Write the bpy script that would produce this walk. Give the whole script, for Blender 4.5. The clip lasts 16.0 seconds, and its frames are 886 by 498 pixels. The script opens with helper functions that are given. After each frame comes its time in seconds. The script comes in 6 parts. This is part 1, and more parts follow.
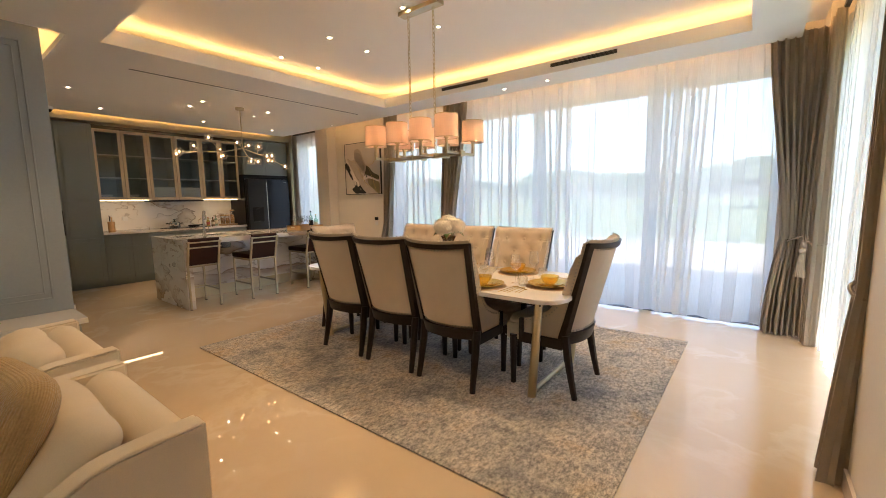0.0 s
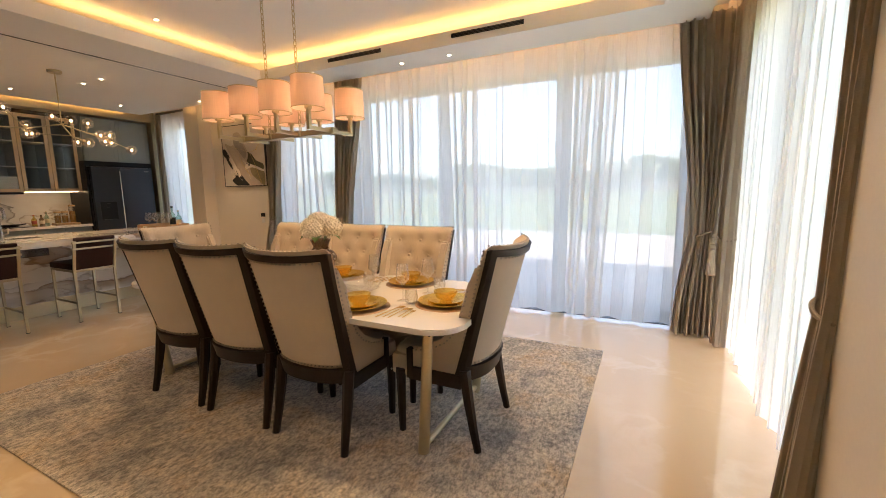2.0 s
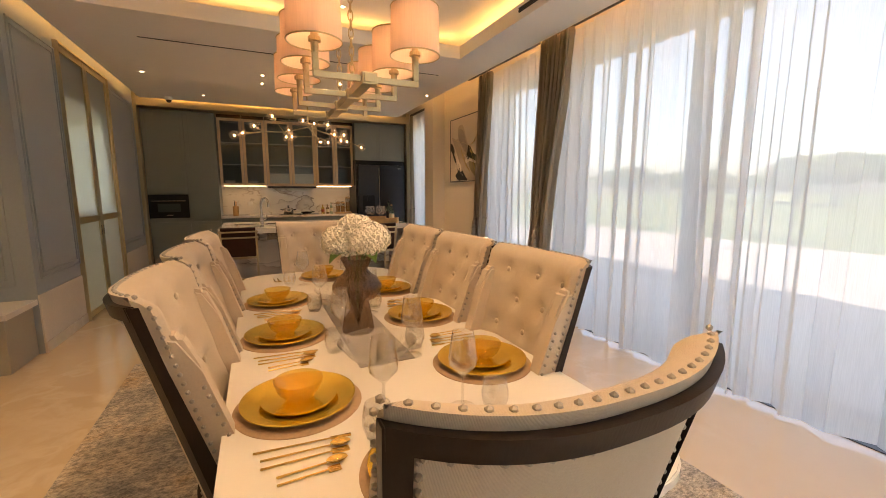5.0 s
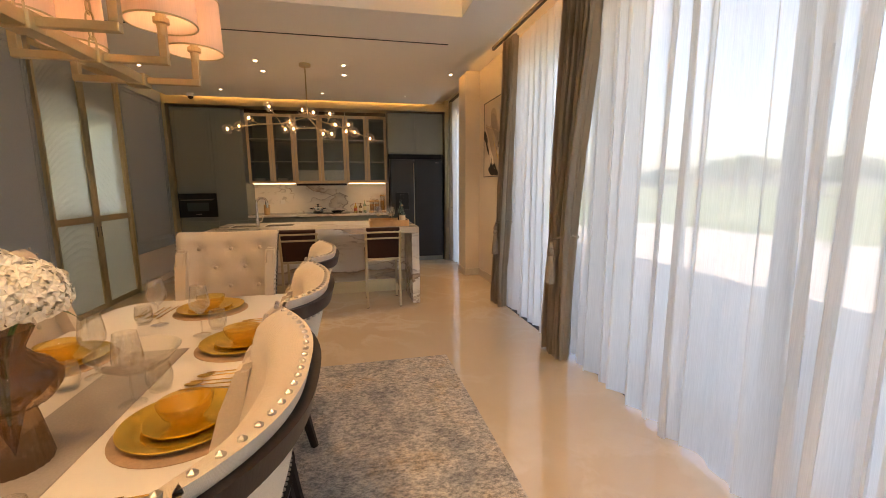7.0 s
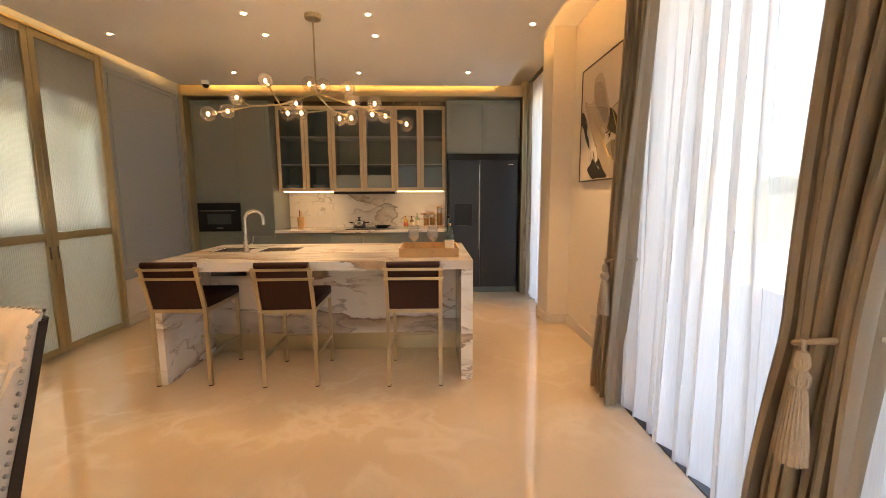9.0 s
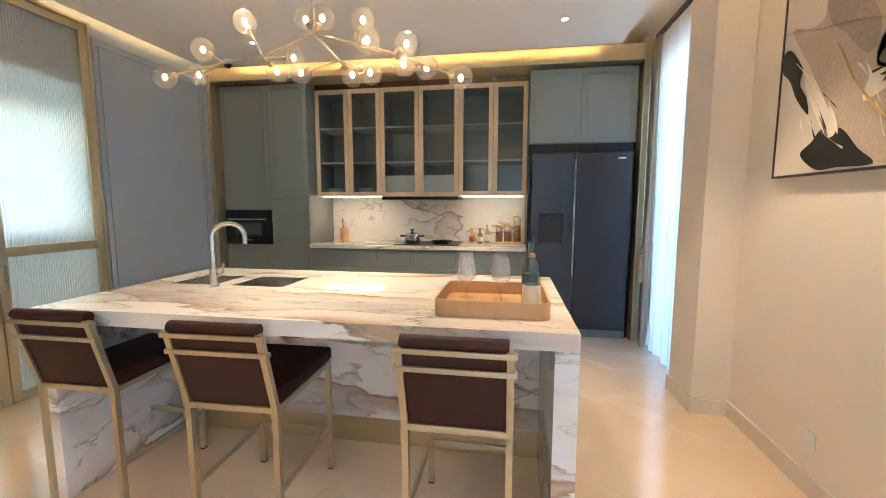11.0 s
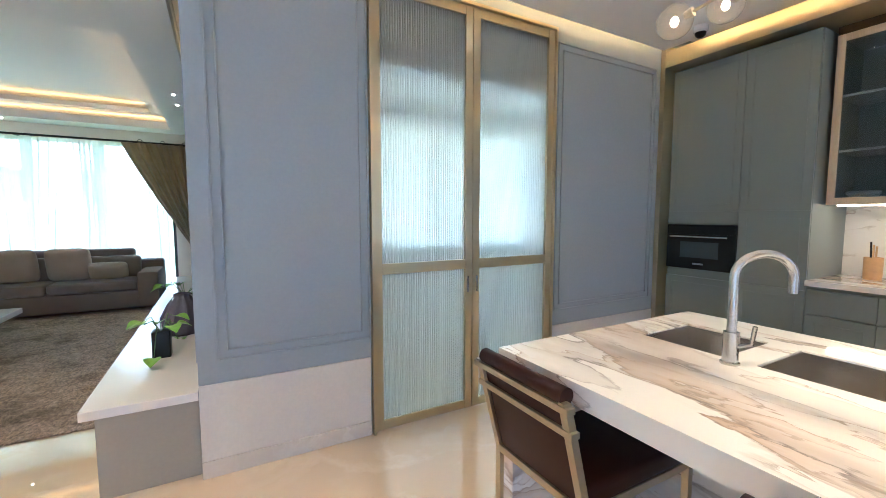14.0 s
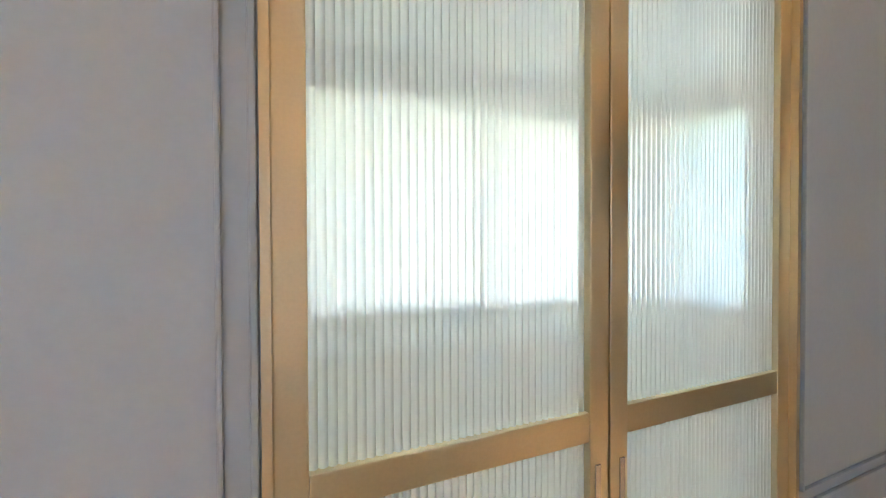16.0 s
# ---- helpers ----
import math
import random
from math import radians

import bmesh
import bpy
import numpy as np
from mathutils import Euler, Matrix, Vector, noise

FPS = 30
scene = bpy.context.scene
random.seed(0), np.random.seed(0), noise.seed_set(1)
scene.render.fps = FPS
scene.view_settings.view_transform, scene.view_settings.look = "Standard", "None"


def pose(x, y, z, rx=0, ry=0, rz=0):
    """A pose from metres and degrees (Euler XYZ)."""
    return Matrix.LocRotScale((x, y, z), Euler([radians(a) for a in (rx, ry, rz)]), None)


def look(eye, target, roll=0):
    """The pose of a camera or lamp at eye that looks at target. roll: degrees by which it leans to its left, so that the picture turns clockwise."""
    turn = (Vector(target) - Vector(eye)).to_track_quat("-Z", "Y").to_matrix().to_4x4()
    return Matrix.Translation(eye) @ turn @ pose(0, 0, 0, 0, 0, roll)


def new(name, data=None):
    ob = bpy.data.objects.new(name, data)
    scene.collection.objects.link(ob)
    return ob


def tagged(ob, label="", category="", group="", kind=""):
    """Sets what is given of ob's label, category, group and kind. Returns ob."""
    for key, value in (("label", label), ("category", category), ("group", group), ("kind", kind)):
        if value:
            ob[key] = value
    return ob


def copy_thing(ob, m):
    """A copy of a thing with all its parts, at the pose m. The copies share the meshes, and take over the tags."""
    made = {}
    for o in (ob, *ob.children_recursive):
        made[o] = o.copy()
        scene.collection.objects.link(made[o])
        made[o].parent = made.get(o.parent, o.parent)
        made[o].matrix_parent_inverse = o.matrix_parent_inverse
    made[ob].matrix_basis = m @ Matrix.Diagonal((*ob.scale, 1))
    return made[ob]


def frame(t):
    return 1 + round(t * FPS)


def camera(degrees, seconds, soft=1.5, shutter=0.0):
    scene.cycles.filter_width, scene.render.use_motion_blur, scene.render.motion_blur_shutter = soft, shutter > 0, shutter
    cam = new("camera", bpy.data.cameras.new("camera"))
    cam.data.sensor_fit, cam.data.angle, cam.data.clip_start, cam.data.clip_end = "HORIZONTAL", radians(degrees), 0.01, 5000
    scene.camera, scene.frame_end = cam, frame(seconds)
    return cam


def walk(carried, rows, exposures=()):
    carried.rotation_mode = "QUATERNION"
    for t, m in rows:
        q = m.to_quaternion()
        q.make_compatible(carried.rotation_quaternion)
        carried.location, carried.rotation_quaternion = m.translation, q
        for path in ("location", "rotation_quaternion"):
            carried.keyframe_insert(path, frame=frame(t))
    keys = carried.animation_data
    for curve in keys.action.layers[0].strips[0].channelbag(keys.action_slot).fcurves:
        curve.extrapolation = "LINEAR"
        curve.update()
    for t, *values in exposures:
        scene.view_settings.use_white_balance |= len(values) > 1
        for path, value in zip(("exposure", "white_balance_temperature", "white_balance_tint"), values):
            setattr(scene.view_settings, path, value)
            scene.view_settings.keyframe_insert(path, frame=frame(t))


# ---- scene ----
cam = camera(95.0, 16.0, soft=0.9)
PATH = [
    (0, (0.175, 0.389, 1.36), (-1.039, 1.96, 1.117), -0.9),
    (0.5, (0.123, 0.43, 1.353), (-0.853, 2.158, 1.11), -0.8),
    (1, (0.085, 0.587, 1.339), (-0.753, 2.386, 1.087), -0.8),
    (1.5, (0.058, 0.867, 1.355), (-0.758, 2.674, 1.09), -0.9),
    (2, (0.0, 1.153, 1.348), (-0.885, 2.925, 1.068), -0.8),
    (2.5, (-0.028, 1.458, 1.339), (-1.052, 3.151, 1.052), -0.8),
    (3, (-0.091, 1.722, 1.327), (-1.294, 3.296, 1.049), -0.7),
    (3.5, (-0.136, 1.92, 1.329), (-1.538, 3.321, 1.062), -0.6),
    (4, (-0.112, 2.213, 1.31), (-1.707, 3.389, 1.039), -0.6),
    (4.2, (-0.149, 2.314, 1.299), (-1.801, 3.409, 1.03), -0.4),
    (6.3, (-0.399, 3.649, 1.359), (-2.295, 4.205, 1.05), -0.4),
    (6.5, (-0.505, 3.743, 1.353), (-2.41, 4.271, 1.043), -0.4),
    (7, (-0.881, 3.95, 1.349), (-2.811, 4.383, 1.047), -0.5),
    (7.5, (-1.318, 4.073, 1.359), (-3.271, 4.389, 1.066), -0.4),
    (8, (-1.763, 4.224, 1.357), (-3.732, 4.419, 1.061), -0.2),
    (8.2, (-1.931, 4.263, 1.349), (-3.904, 4.419, 1.059), -0.2),
    (10.5, (-3.791, 4.534, 1.356), (-5.774, 4.386, 1.14), -0.2),
    (11, (-4.064, 4.45, 1.348), (-6.025, 4.129, 1.127), -0.0),
    (11.5, (-4.221, 4.429, 1.349), (-6.124, 3.856, 1.126), 0.0),
    (12, (-4.296, 4.457, 1.346), (-6.08, 3.586, 1.108), -0.0),
    (12.5, (-4.329, 4.418, 1.341), (-5.941, 3.258, 1.104), 0.1),
    (13, (-4.373, 4.208, 1.35), (-5.756, 2.779, 1.129), 0.0),
    (13.5, (-4.486, 3.891, 1.343), (-5.637, 2.266, 1.153), -0.1),
    (14, (-4.646, 3.511, 1.352), (-5.609, 1.766, 1.192), -0.0),
    (14.5, (-4.766, 3.086, 1.331), (-5.605, 1.273, 1.239), -0.2),
    (15, (-4.985, 2.638, 1.38), (-5.761, 0.796, 1.306), -0.1),
    (15.5, (-5.186, 2.219, 1.421), (-5.94, 0.367, 1.35), -0.1),
    (16, (-5.445, 1.868, 1.441), (-6.254, 0.039, 1.413), -0.2),
]
walk(cam, [(t, look(eye, target, roll)) for t, eye, target, roll in PATH],
     [(0.0, 2.55, 6500, 14), (2.0, 2.45, 6800, 16), (4.2, 2.32, 7900, 20), (6.5, 2.35, 7800, 20), (7.5, 2.55, 7800, 20), (8.2, 2.88, 7900, 20), (10.5, 3.26, 7500, 20), (11.0, 3.55, 5300, 8), (12.0, 3.72, 4700, 8), (13.0, 3.84, 4600, 6), (13.5, 3.70, 4600, 7), (14.5, 3.6, 4900, 9), (15.0, 3.9, 5100, 10), (15.5, 3.88, 5500, 12), (16.0, 3.75, 5600, 13)])

# ---- daylight ----
SUN_ELEVATION, SUN_AZIMUTH = radians(50), radians(165)
world = bpy.data.worlds.new("world")
scene.world = world
world.use_nodes = True
sky = world.node_tree.nodes.new("ShaderNodeTexSky")
sky.sky_type, sky.sun_disc = "NISHITA", False
sky.sun_elevation, sky.sun_rotation = SUN_ELEVATION, SUN_AZIMUTH
sky.air_density, sky.dust_density = 1.0, 2.5
world.node_tree.links.new(sky.outputs["Color"], world.node_tree.nodes["Background"].inputs["Color"])
world.node_tree.nodes["Background"].inputs["Strength"].default_value = 0.15
sun = new("sun", bpy.data.lights.new("sun", "SUN"))
sun.data.energy, sun.data.angle, sun.data.color = 5.0, radians(0.6), (1.0, 0.95, 0.87)
sun.matrix_world = look((0, 0, 30), (-30 * math.sin(SUN_AZIMUTH) / math.tan(SUN_ELEVATION), -30 * math.cos(SUN_AZIMUTH) / math.tan(SUN_ELEVATION), 0))
COVE, BULB, SPOT, STRIP = 2.6, 3.4, 12.0, 1.6
WARM, AMBER = (1.0, 0.69, 0.37), (1.0, 0.58, 0.20)

# ---- materials ----
def mat(name, color, rough=0.5, metal=0.0, vary=0.12, scale=6.0, fine=60.0, bump=0.05, coat=0.0, stretch=(1, 1, 1), depth=0.01, spec=0.5):
    m = bpy.data.materials.new(name)
    m.use_nodes = True
    n, l = m.node_tree.nodes, m.node_tree.links
    p = n["Principled BSDF"]
    p.inputs["Roughness"].default_value, p.inputs["Metallic"].default_value = rough, metal
    p.inputs["Coat Weight"].default_value, p.inputs["Specular IOR Level"].default_value = coat, spec
    co = n.new("ShaderNodeTexCoord")
    mp = n.new("ShaderNodeMapping")
    mp.inputs["Scale"].default_value = stretch
    l.new(co.outputs["Object"], mp.inputs["Vector"])
    big, small = n.new("ShaderNodeTexNoise"), n.new("ShaderNodeTexNoise")
    big.inputs["Scale"].default_value, big.inputs["Detail"].default_value = scale, 4
    small.inputs["Scale"].default_value, small.inputs["Detail"].default_value = fine, 3
    for t in (big, small):
        l.new(mp.outputs["Vector"], t.inputs["Vector"])
    add = n.new("ShaderNodeMath")
    add.operation = "ADD"
    l.new(big.outputs["Fac"], add.inputs[0])
    l.new(small.outputs["Fac"], add.inputs[1])
    ramp = n.new("ShaderNodeMapRange")
    ramp.inputs["From Min"].default_value, ramp.inputs["From Max"].default_value = 0.6, 1.4
    ramp.inputs["To Min"].default_value, ramp.inputs["To Max"].default_value = 1 - vary, 1 + vary
    l.new(add.outputs[0], ramp.inputs["Value"])
    mul = n.new("ShaderNodeVectorMath")
    mul.operation = "SCALE"
    mul.inputs[0].default_value = color
    l.new(ramp.outputs["Result"], mul.inputs["Scale"])
    l.new(mul.outputs["Vector"], p.inputs["Base Color"])
    if bump:
        b = n.new("ShaderNodeBump")
        b.inputs["Strength"].default_value, b.inputs["Distance"].default_value = bump, depth
        l.new(small.outputs["Fac"], b.inputs["Height"])
        l.new(b.outputs["Normal"], p.inputs["Normal"])
    return m


def weave(m, scale, strength, tint=0.0):
    """Adds a woven thread relief to a cloth material."""
    n, l = m.node_tree.nodes, m.node_tree.links
    co = n.new("ShaderNodeTexCoord")
    heights = []
    for direction in ("X", "Z"):
        w = n.new("ShaderNodeTexWave")
        w.bands_direction = direction
        w.inputs["Scale"].default_value, w.inputs["Distortion"].default_value, w.inputs["Detail Scale"].default_value = scale, 1.5, 3
        l.new(co.outputs["Object"], w.inputs["Vector"])
        heights.append(w)
    add = n.new("ShaderNodeMath")
    l.new(heights[0].outputs["Fac"], add.inputs[0])
    l.new(heights[1].outputs["Fac"], add.inputs[1])
    b = n.new("ShaderNodeBump")
    b.inputs["Strength"].default_value, b.inputs["Distance"].default_value = strength, 0.002
    l.new(add.outputs[0], b.inputs["Height"])
    l.new(b.outputs["Normal"], n["Principled BSDF"].inputs["Normal"])
    n["Principled BSDF"].inputs["Sheen Weight"].default_value = 0.25
    return m


def marble(name, base, vein, second, scale=0.9, rough=0.1, width=0.05, stretch=(1, 1, 1), amount=1.0, cloud=0.06):
    m = bpy.data.materials.new(name)
    m.use_nodes = True
    n, l = m.node_tree.nodes, m.node_tree.links
    p = n["Principled BSDF"]
    p.inputs["Roughness"].default_value = rough
    co, mp = n.new("ShaderNodeTexCoord"), n.new("ShaderNodeMapping")
    mp.inputs["Scale"].default_value = stretch
    l.new(co.outputs["Object"], mp.inputs["Vector"])
    warp = n.new("ShaderNodeTexNoise")
    warp.inputs["Scale"].default_value, warp.inputs["Detail"].default_value = scale * 1.3, 6
    l.new(mp.outputs["Vector"], warp.inputs["Vector"])
    mixv = n.new("ShaderNodeVectorMath")
    mixv.operation = "MULTIPLY_ADD"
    mixv.inputs[1].default_value = (1.1, 1.1, 1.1)
    l.new(warp.outputs["Color"], mixv.inputs[0])
    l.new(mp.outputs["Vector"], mixv.inputs[2])
    last = None
    for k, (freq, wid, colour) in enumerate(((scale, width, vein), (scale * 2.7, width * 0.5, second))):
        t = n.new("ShaderNodeTexNoise")
        t.inputs["Scale"].default_value, t.inputs["Detail"].default_value = freq, 5
        l.new(mixv.outputs["Vector"], t.inputs["Vector"])
        d = n.new("ShaderNodeMath")
        d.operation = "SUBTRACT"
        d.inputs[1].default_value = 0.5
        l.new(t.outputs["Fac"], d.inputs[0])
        a = n.new("ShaderNodeMath")
        a.operation = "ABSOLUTE"
        l.new(d.outputs[0], a.inputs[0])
        r = n.new("ShaderNodeMapRange")
        r.inputs["From Min"].default_value, r.inputs["From Max"].default_value = 0.0, wid
        r.inputs["To Min"].default_value, r.inputs["To Max"].default_value = amount, 0.0
        l.new(a.outputs[0], r.inputs["Value"])
        f = n.new("ShaderNodeMath")
        f.operation = "MULTIPLY"
        big = n.new("ShaderNodeTexNoise")
        big.inputs["Scale"].default_value = scale * 0.8 + 0.3 * k
        l.new(mp.outputs["Vector"], big.inputs["Vector"])
        rb = n.new("ShaderNodeMapRange")
        rb.inputs["From Min"].default_value, rb.inputs["From Max"].default_value = 0.42, 0.58
        l.new(big.outputs["Fac"], rb.inputs["Value"])
        l.new(r.outputs["Result"], f.inputs[0])
        l.new(rb.outputs["Result"], f.inputs[1])
        mix = n.new("ShaderNodeMix")
        mix.data_type = "RGBA"
        l.new(f.outputs[0], mix.inputs["Factor"])
        if last is None:
            mix.inputs["A"].default_value = (*base, 1)
            if cloud:
                cm = n.new("ShaderNodeMix")
                cm.data_type = "RGBA"
                cm.inputs["A"].default_value = (*base, 1)
                cm.inputs["B"].default_value = (*[c * (1 - cloud * 3) for c in base], 1)
                l.new(warp.outputs["Fac"], cm.inputs["Factor"])
                l.new(cm.outputs["Result"], mix.inputs["A"])
        else:
            l.new(last, mix.inputs["A"])
        mix.inputs["B"].default_value = (*colour, 1)
        last = mix.outputs["Result"]
    l.new(last, p.inputs["Base Color"])
    return m


def bold_marble(name, base, brown, grey, scale, stretch, turn=(0, 0, 0), rough=0.06, broad=1.0):
    """Polished white stone crossed by long brown bands with a sharp dark edge and by thin grey veins."""
    m = bpy.data.materials.new(name)
    m.use_nodes = True
    n, l = m.node_tree.nodes, m.node_tree.links
    p = n["Principled BSDF"]
    p.inputs["Roughness"].default_value = rough
    co, mp, warp, bend = n.new("ShaderNodeTexCoord"), n.new("ShaderNodeMapping"), n.new("ShaderNodeTexNoise"), n.new("ShaderNodeVectorMath")
    mp.inputs["Scale"].default_value, mp.inputs["Rotation"].default_value = stretch, turn
    l.new(co.outputs["Object"], mp.inputs["Vector"])
    warp.inputs["Scale"].default_value, warp.inputs["Detail"].default_value, warp.inputs["Roughness"].default_value = scale * 1.6, 8, 0.6
    l.new(mp.outputs["Vector"], warp.inputs["Vector"])
    bend.operation = "MULTIPLY_ADD"
    bend.inputs[1].default_value = (0.55, 0.55, 0.55)
    l.new(warp.outputs["Color"], bend.inputs[0])
    l.new(mp.outputs["Vector"], bend.inputs[2])

    def ranged(value, a, b, c, d):
        q = n.new("ShaderNodeMapRange")
        q.inputs["From Min"].default_value, q.inputs["From Max"].default_value = a, b
        q.inputs["To Min"].default_value, q.inputs["To Max"].default_value = c, d
        l.new(value, q.inputs["Value"])
        return q.outputs["Result"]

    def times(a, b):
        q = n.new("ShaderNodeMath")
        q.operation = "MULTIPLY"
        l.new(a, q.inputs[0])
        l.new(b, q.inputs[1])
        return q.outputs[0]

    def mixed(below, factor, colour):
        q = n.new("ShaderNodeMix")
        q.data_type = "RGBA"
        l.new(factor, q.inputs["Factor"])
        l.new(below, q.inputs["A"])
        q.inputs["B"].default_value = (*colour, 1)
        return q.outputs["Result"]
    ground = n.new("ShaderNodeMix")
    ground.data_type = "RGBA"
    ground.inputs["A"].default_value, ground.inputs["B"].default_value = (*base, 1), (base[0] * 0.86, base[1] * 0.82, base[2] * 0.76, 1)
    l.new(warp.outputs["Fac"], ground.inputs["Factor"])
    last = ground.outputs["Result"]
    for k, (freq, wide, strong, colour, edge) in enumerate(((scale, 0.10, 0.85, brown, (0.16, 0.09, 0.05)), (scale * 1.45, 0.07, 0.6, grey, (0.20, 0.17, 0.15)), (scale * 2.6, 0.03, 0.5, (0.52, 0.40, 0.28), (0.35, 0.28, 0.22)))):
        t, big = n.new("ShaderNodeTexNoise"), n.new("ShaderNodeTexNoise")
        shift = n.new("ShaderNodeVectorMath")
        shift.operation = "ADD"
        shift.inputs[1].default_value = (3.7 * k + 1.0, 1.9 * k, 5.3 * k)
        l.new(bend.outputs["Vector"], shift.inputs[0])
        t.inputs["Scale"].default_value, t.inputs["Detail"].default_value = freq, 3
        big.inputs["Scale"].default_value, big.inputs["Detail"].default_value = freq * 1.3, 2
        l.new(shift.outputs["Vector"], t.inputs["Vector"])
        l.new(mp.outputs["Vector"], big.inputs["Vector"])
        mask = ranged(big.outputs["Fac"], 0.40, 0.56, 0.0, 1.0)
        body = times(ranged(t.outputs["Fac"], 0.492, 0.502, 0.0, 1.0), ranged(t.outputs["Fac"], 0.50, 0.50 + wide * broad, strong, 0.0))
        last = mixed(last, times(body, mask), colour)
        line = times(ranged(t.outputs["Fac"], 0.488, 0.496, 0.0, 1.0), ranged(t.outputs["Fac"], 0.496, 0.508, 0.8, 0.0))
        last = mixed(last, times(line, mask), edge)
    l.new(last, p.inputs["Base Color"])
    return m


def glow(name, color, strength):
    m = bpy.data.materials.new(name)
    m.use_nodes = True
    p = m.node_tree.nodes["Principled BSDF"]
    p.inputs["Base Color"].default_value = (*color, 1)
    p.inputs["Emission Color"].default_value, p.inputs["Emission Strength"].default_value = (*color, 1), strength
    return m


def clear(name, color, rough, body, ior=1.45):
    """Thin glass: mostly seen through, with a gloss on it. body: how much of it is coloured matter."""
    m = bpy.data.materials.new(name)
    m.use_nodes = True
    n, l = m.node_tree.nodes, m.node_tree.links
    n.remove(n["Principled BSDF"])
    tr, gl, df, tl = n.new("ShaderNodeBsdfTransparent"), n.new("ShaderNodeBsdfGlossy"), n.new("ShaderNodeBsdfDiffuse"), n.new("ShaderNodeBsdfTranslucent")
    tr.inputs["Color"].default_value = (*color, 1)
    df.inputs["Color"].default_value = (*color, 1)
    tl.inputs["Color"].default_value = (*color, 1)
    gl.inputs["Roughness"].default_value = rough
    half, mb, mg = n.new("ShaderNodeMixShader"), n.new("ShaderNodeMixShader"), n.new("ShaderNodeMixShader")
    half.inputs["Fac"].default_value = 0.72
    l.new(df.outputs[0], half.inputs[1])
    l.new(tl.outputs[0], half.inputs[2])
    mb.inputs["Fac"].default_value = body
    l.new(tr.outputs[0], mb.inputs[1])
    l.new(half.outputs[0], mb.inputs[2])
    lw, pw, ma = n.new("ShaderNodeLayerWeight"), n.new("ShaderNodeMath"), n.new("ShaderNodeMath")
    lw.inputs["Blend"].default_value = 0.5
    pw.operation, ma.operation = "POWER", "MULTIPLY_ADD"
    pw.inputs[1].default_value = 3.0
    ma.inputs[1].default_value, ma.inputs[2].default_value = 0.6, ((ior - 1) / (ior + 1)) ** 2
    l.new(lw.outputs["Facing"], pw.inputs[0])
    l.new(pw.outputs[0], ma.inputs[0])
    l.new(ma.outputs[0], mg.inputs["Fac"])
    l.new(mb.outputs[0], mg.inputs[1])
    l.new(gl.outputs[0], mg.inputs[2])
    l.new(mg.outputs[0], n["Material Output"].inputs["Surface"])
    return m


def reeded(name, color):
    """Cast glass that blurs what is behind it."""
    m = bpy.data.materials.new(name)
    m.use_nodes = True
    n, l = m.node_tree.nodes, m.node_tree.links
    n.remove(n["Principled BSDF"])
    rf, tl, gl = n.new("ShaderNodeBsdfRefraction"), n.new("ShaderNodeBsdfTranslucent"), n.new("ShaderNodeBsdfGlossy")
    rf.inputs["Color"].default_value, rf.inputs["Roughness"].default_value, rf.inputs["IOR"].default_value = (*color, 1), 0.17, 1.3
    tl.inputs["Color"].default_value = (*color, 1)
    gl.inputs["Roughness"].default_value = 0.12
    a, b = n.new("ShaderNodeMixShader"), n.new("ShaderNodeMixShader")
    a.inputs["Fac"].default_value, b.inputs["Fac"].default_value = 0.62, 0.06
    l.new(rf.outputs[0], a.inputs[1])
    l.new(tl.outputs[0], a.inputs[2])
    l.new(a.outputs[0], b.inputs[1])
    l.new(gl.outputs[0], b.inputs[2])
    l.new(b.outputs[0], n["Material Output"].inputs["Surface"])
    return m


def sheer_cloth(name, color, open_part, through_part):
    """Thin cloth: gaps between the threads, and threads that let light through."""
    m = bpy.data.materials.new(name)
    m.use_nodes = True
    n, l = m.node_tree.nodes, m.node_tree.links
    n.remove(n["Principled BSDF"])
    tr, df, tl = n.new("ShaderNodeBsdfTransparent"), n.new("ShaderNodeBsdfDiffuse"), n.new("ShaderNodeBsdfTranslucent")
    df.inputs["Color"].default_value = (*color, 1)
    tl.inputs["Color"].default_value = (*color, 1)
    a, b = n.new("ShaderNodeMixShader"), n.new("ShaderNodeMixShader")
    a.inputs["Fac"].default_value = through_part
    l.new(df.outputs[0], a.inputs[1])
    l.new(tl.outputs[0], a.inputs[2])
    co, tx = n.new("ShaderNodeTexCoord"), n.new("ShaderNodeTexNoise")
    mp = n.new("ShaderNodeMapping")
    mp.inputs["Scale"].default_value = (60, 60, 1.5)
    l.new(co.outputs["Object"], mp.inputs["Vector"])
    l.new(mp.outputs["Vector"], tx.inputs["Vector"])
    r = n.new("ShaderNodeMapRange")
    r.inputs["To Min"].default_value, r.inputs["To Max"].default_value = 1 - open_part - 0.1, 1 - open_part + 0.1
    l.new(tx.outputs["Fac"], r.inputs["Value"])
    l.new(r.outputs["Result"], b.inputs["Fac"])
    l.new(tr.outputs[0], b.inputs[1])
    l.new(a.outputs[0], b.inputs[2])
    l.new(b.outputs[0], n["Material Output"].inputs["Surface"])
    return m


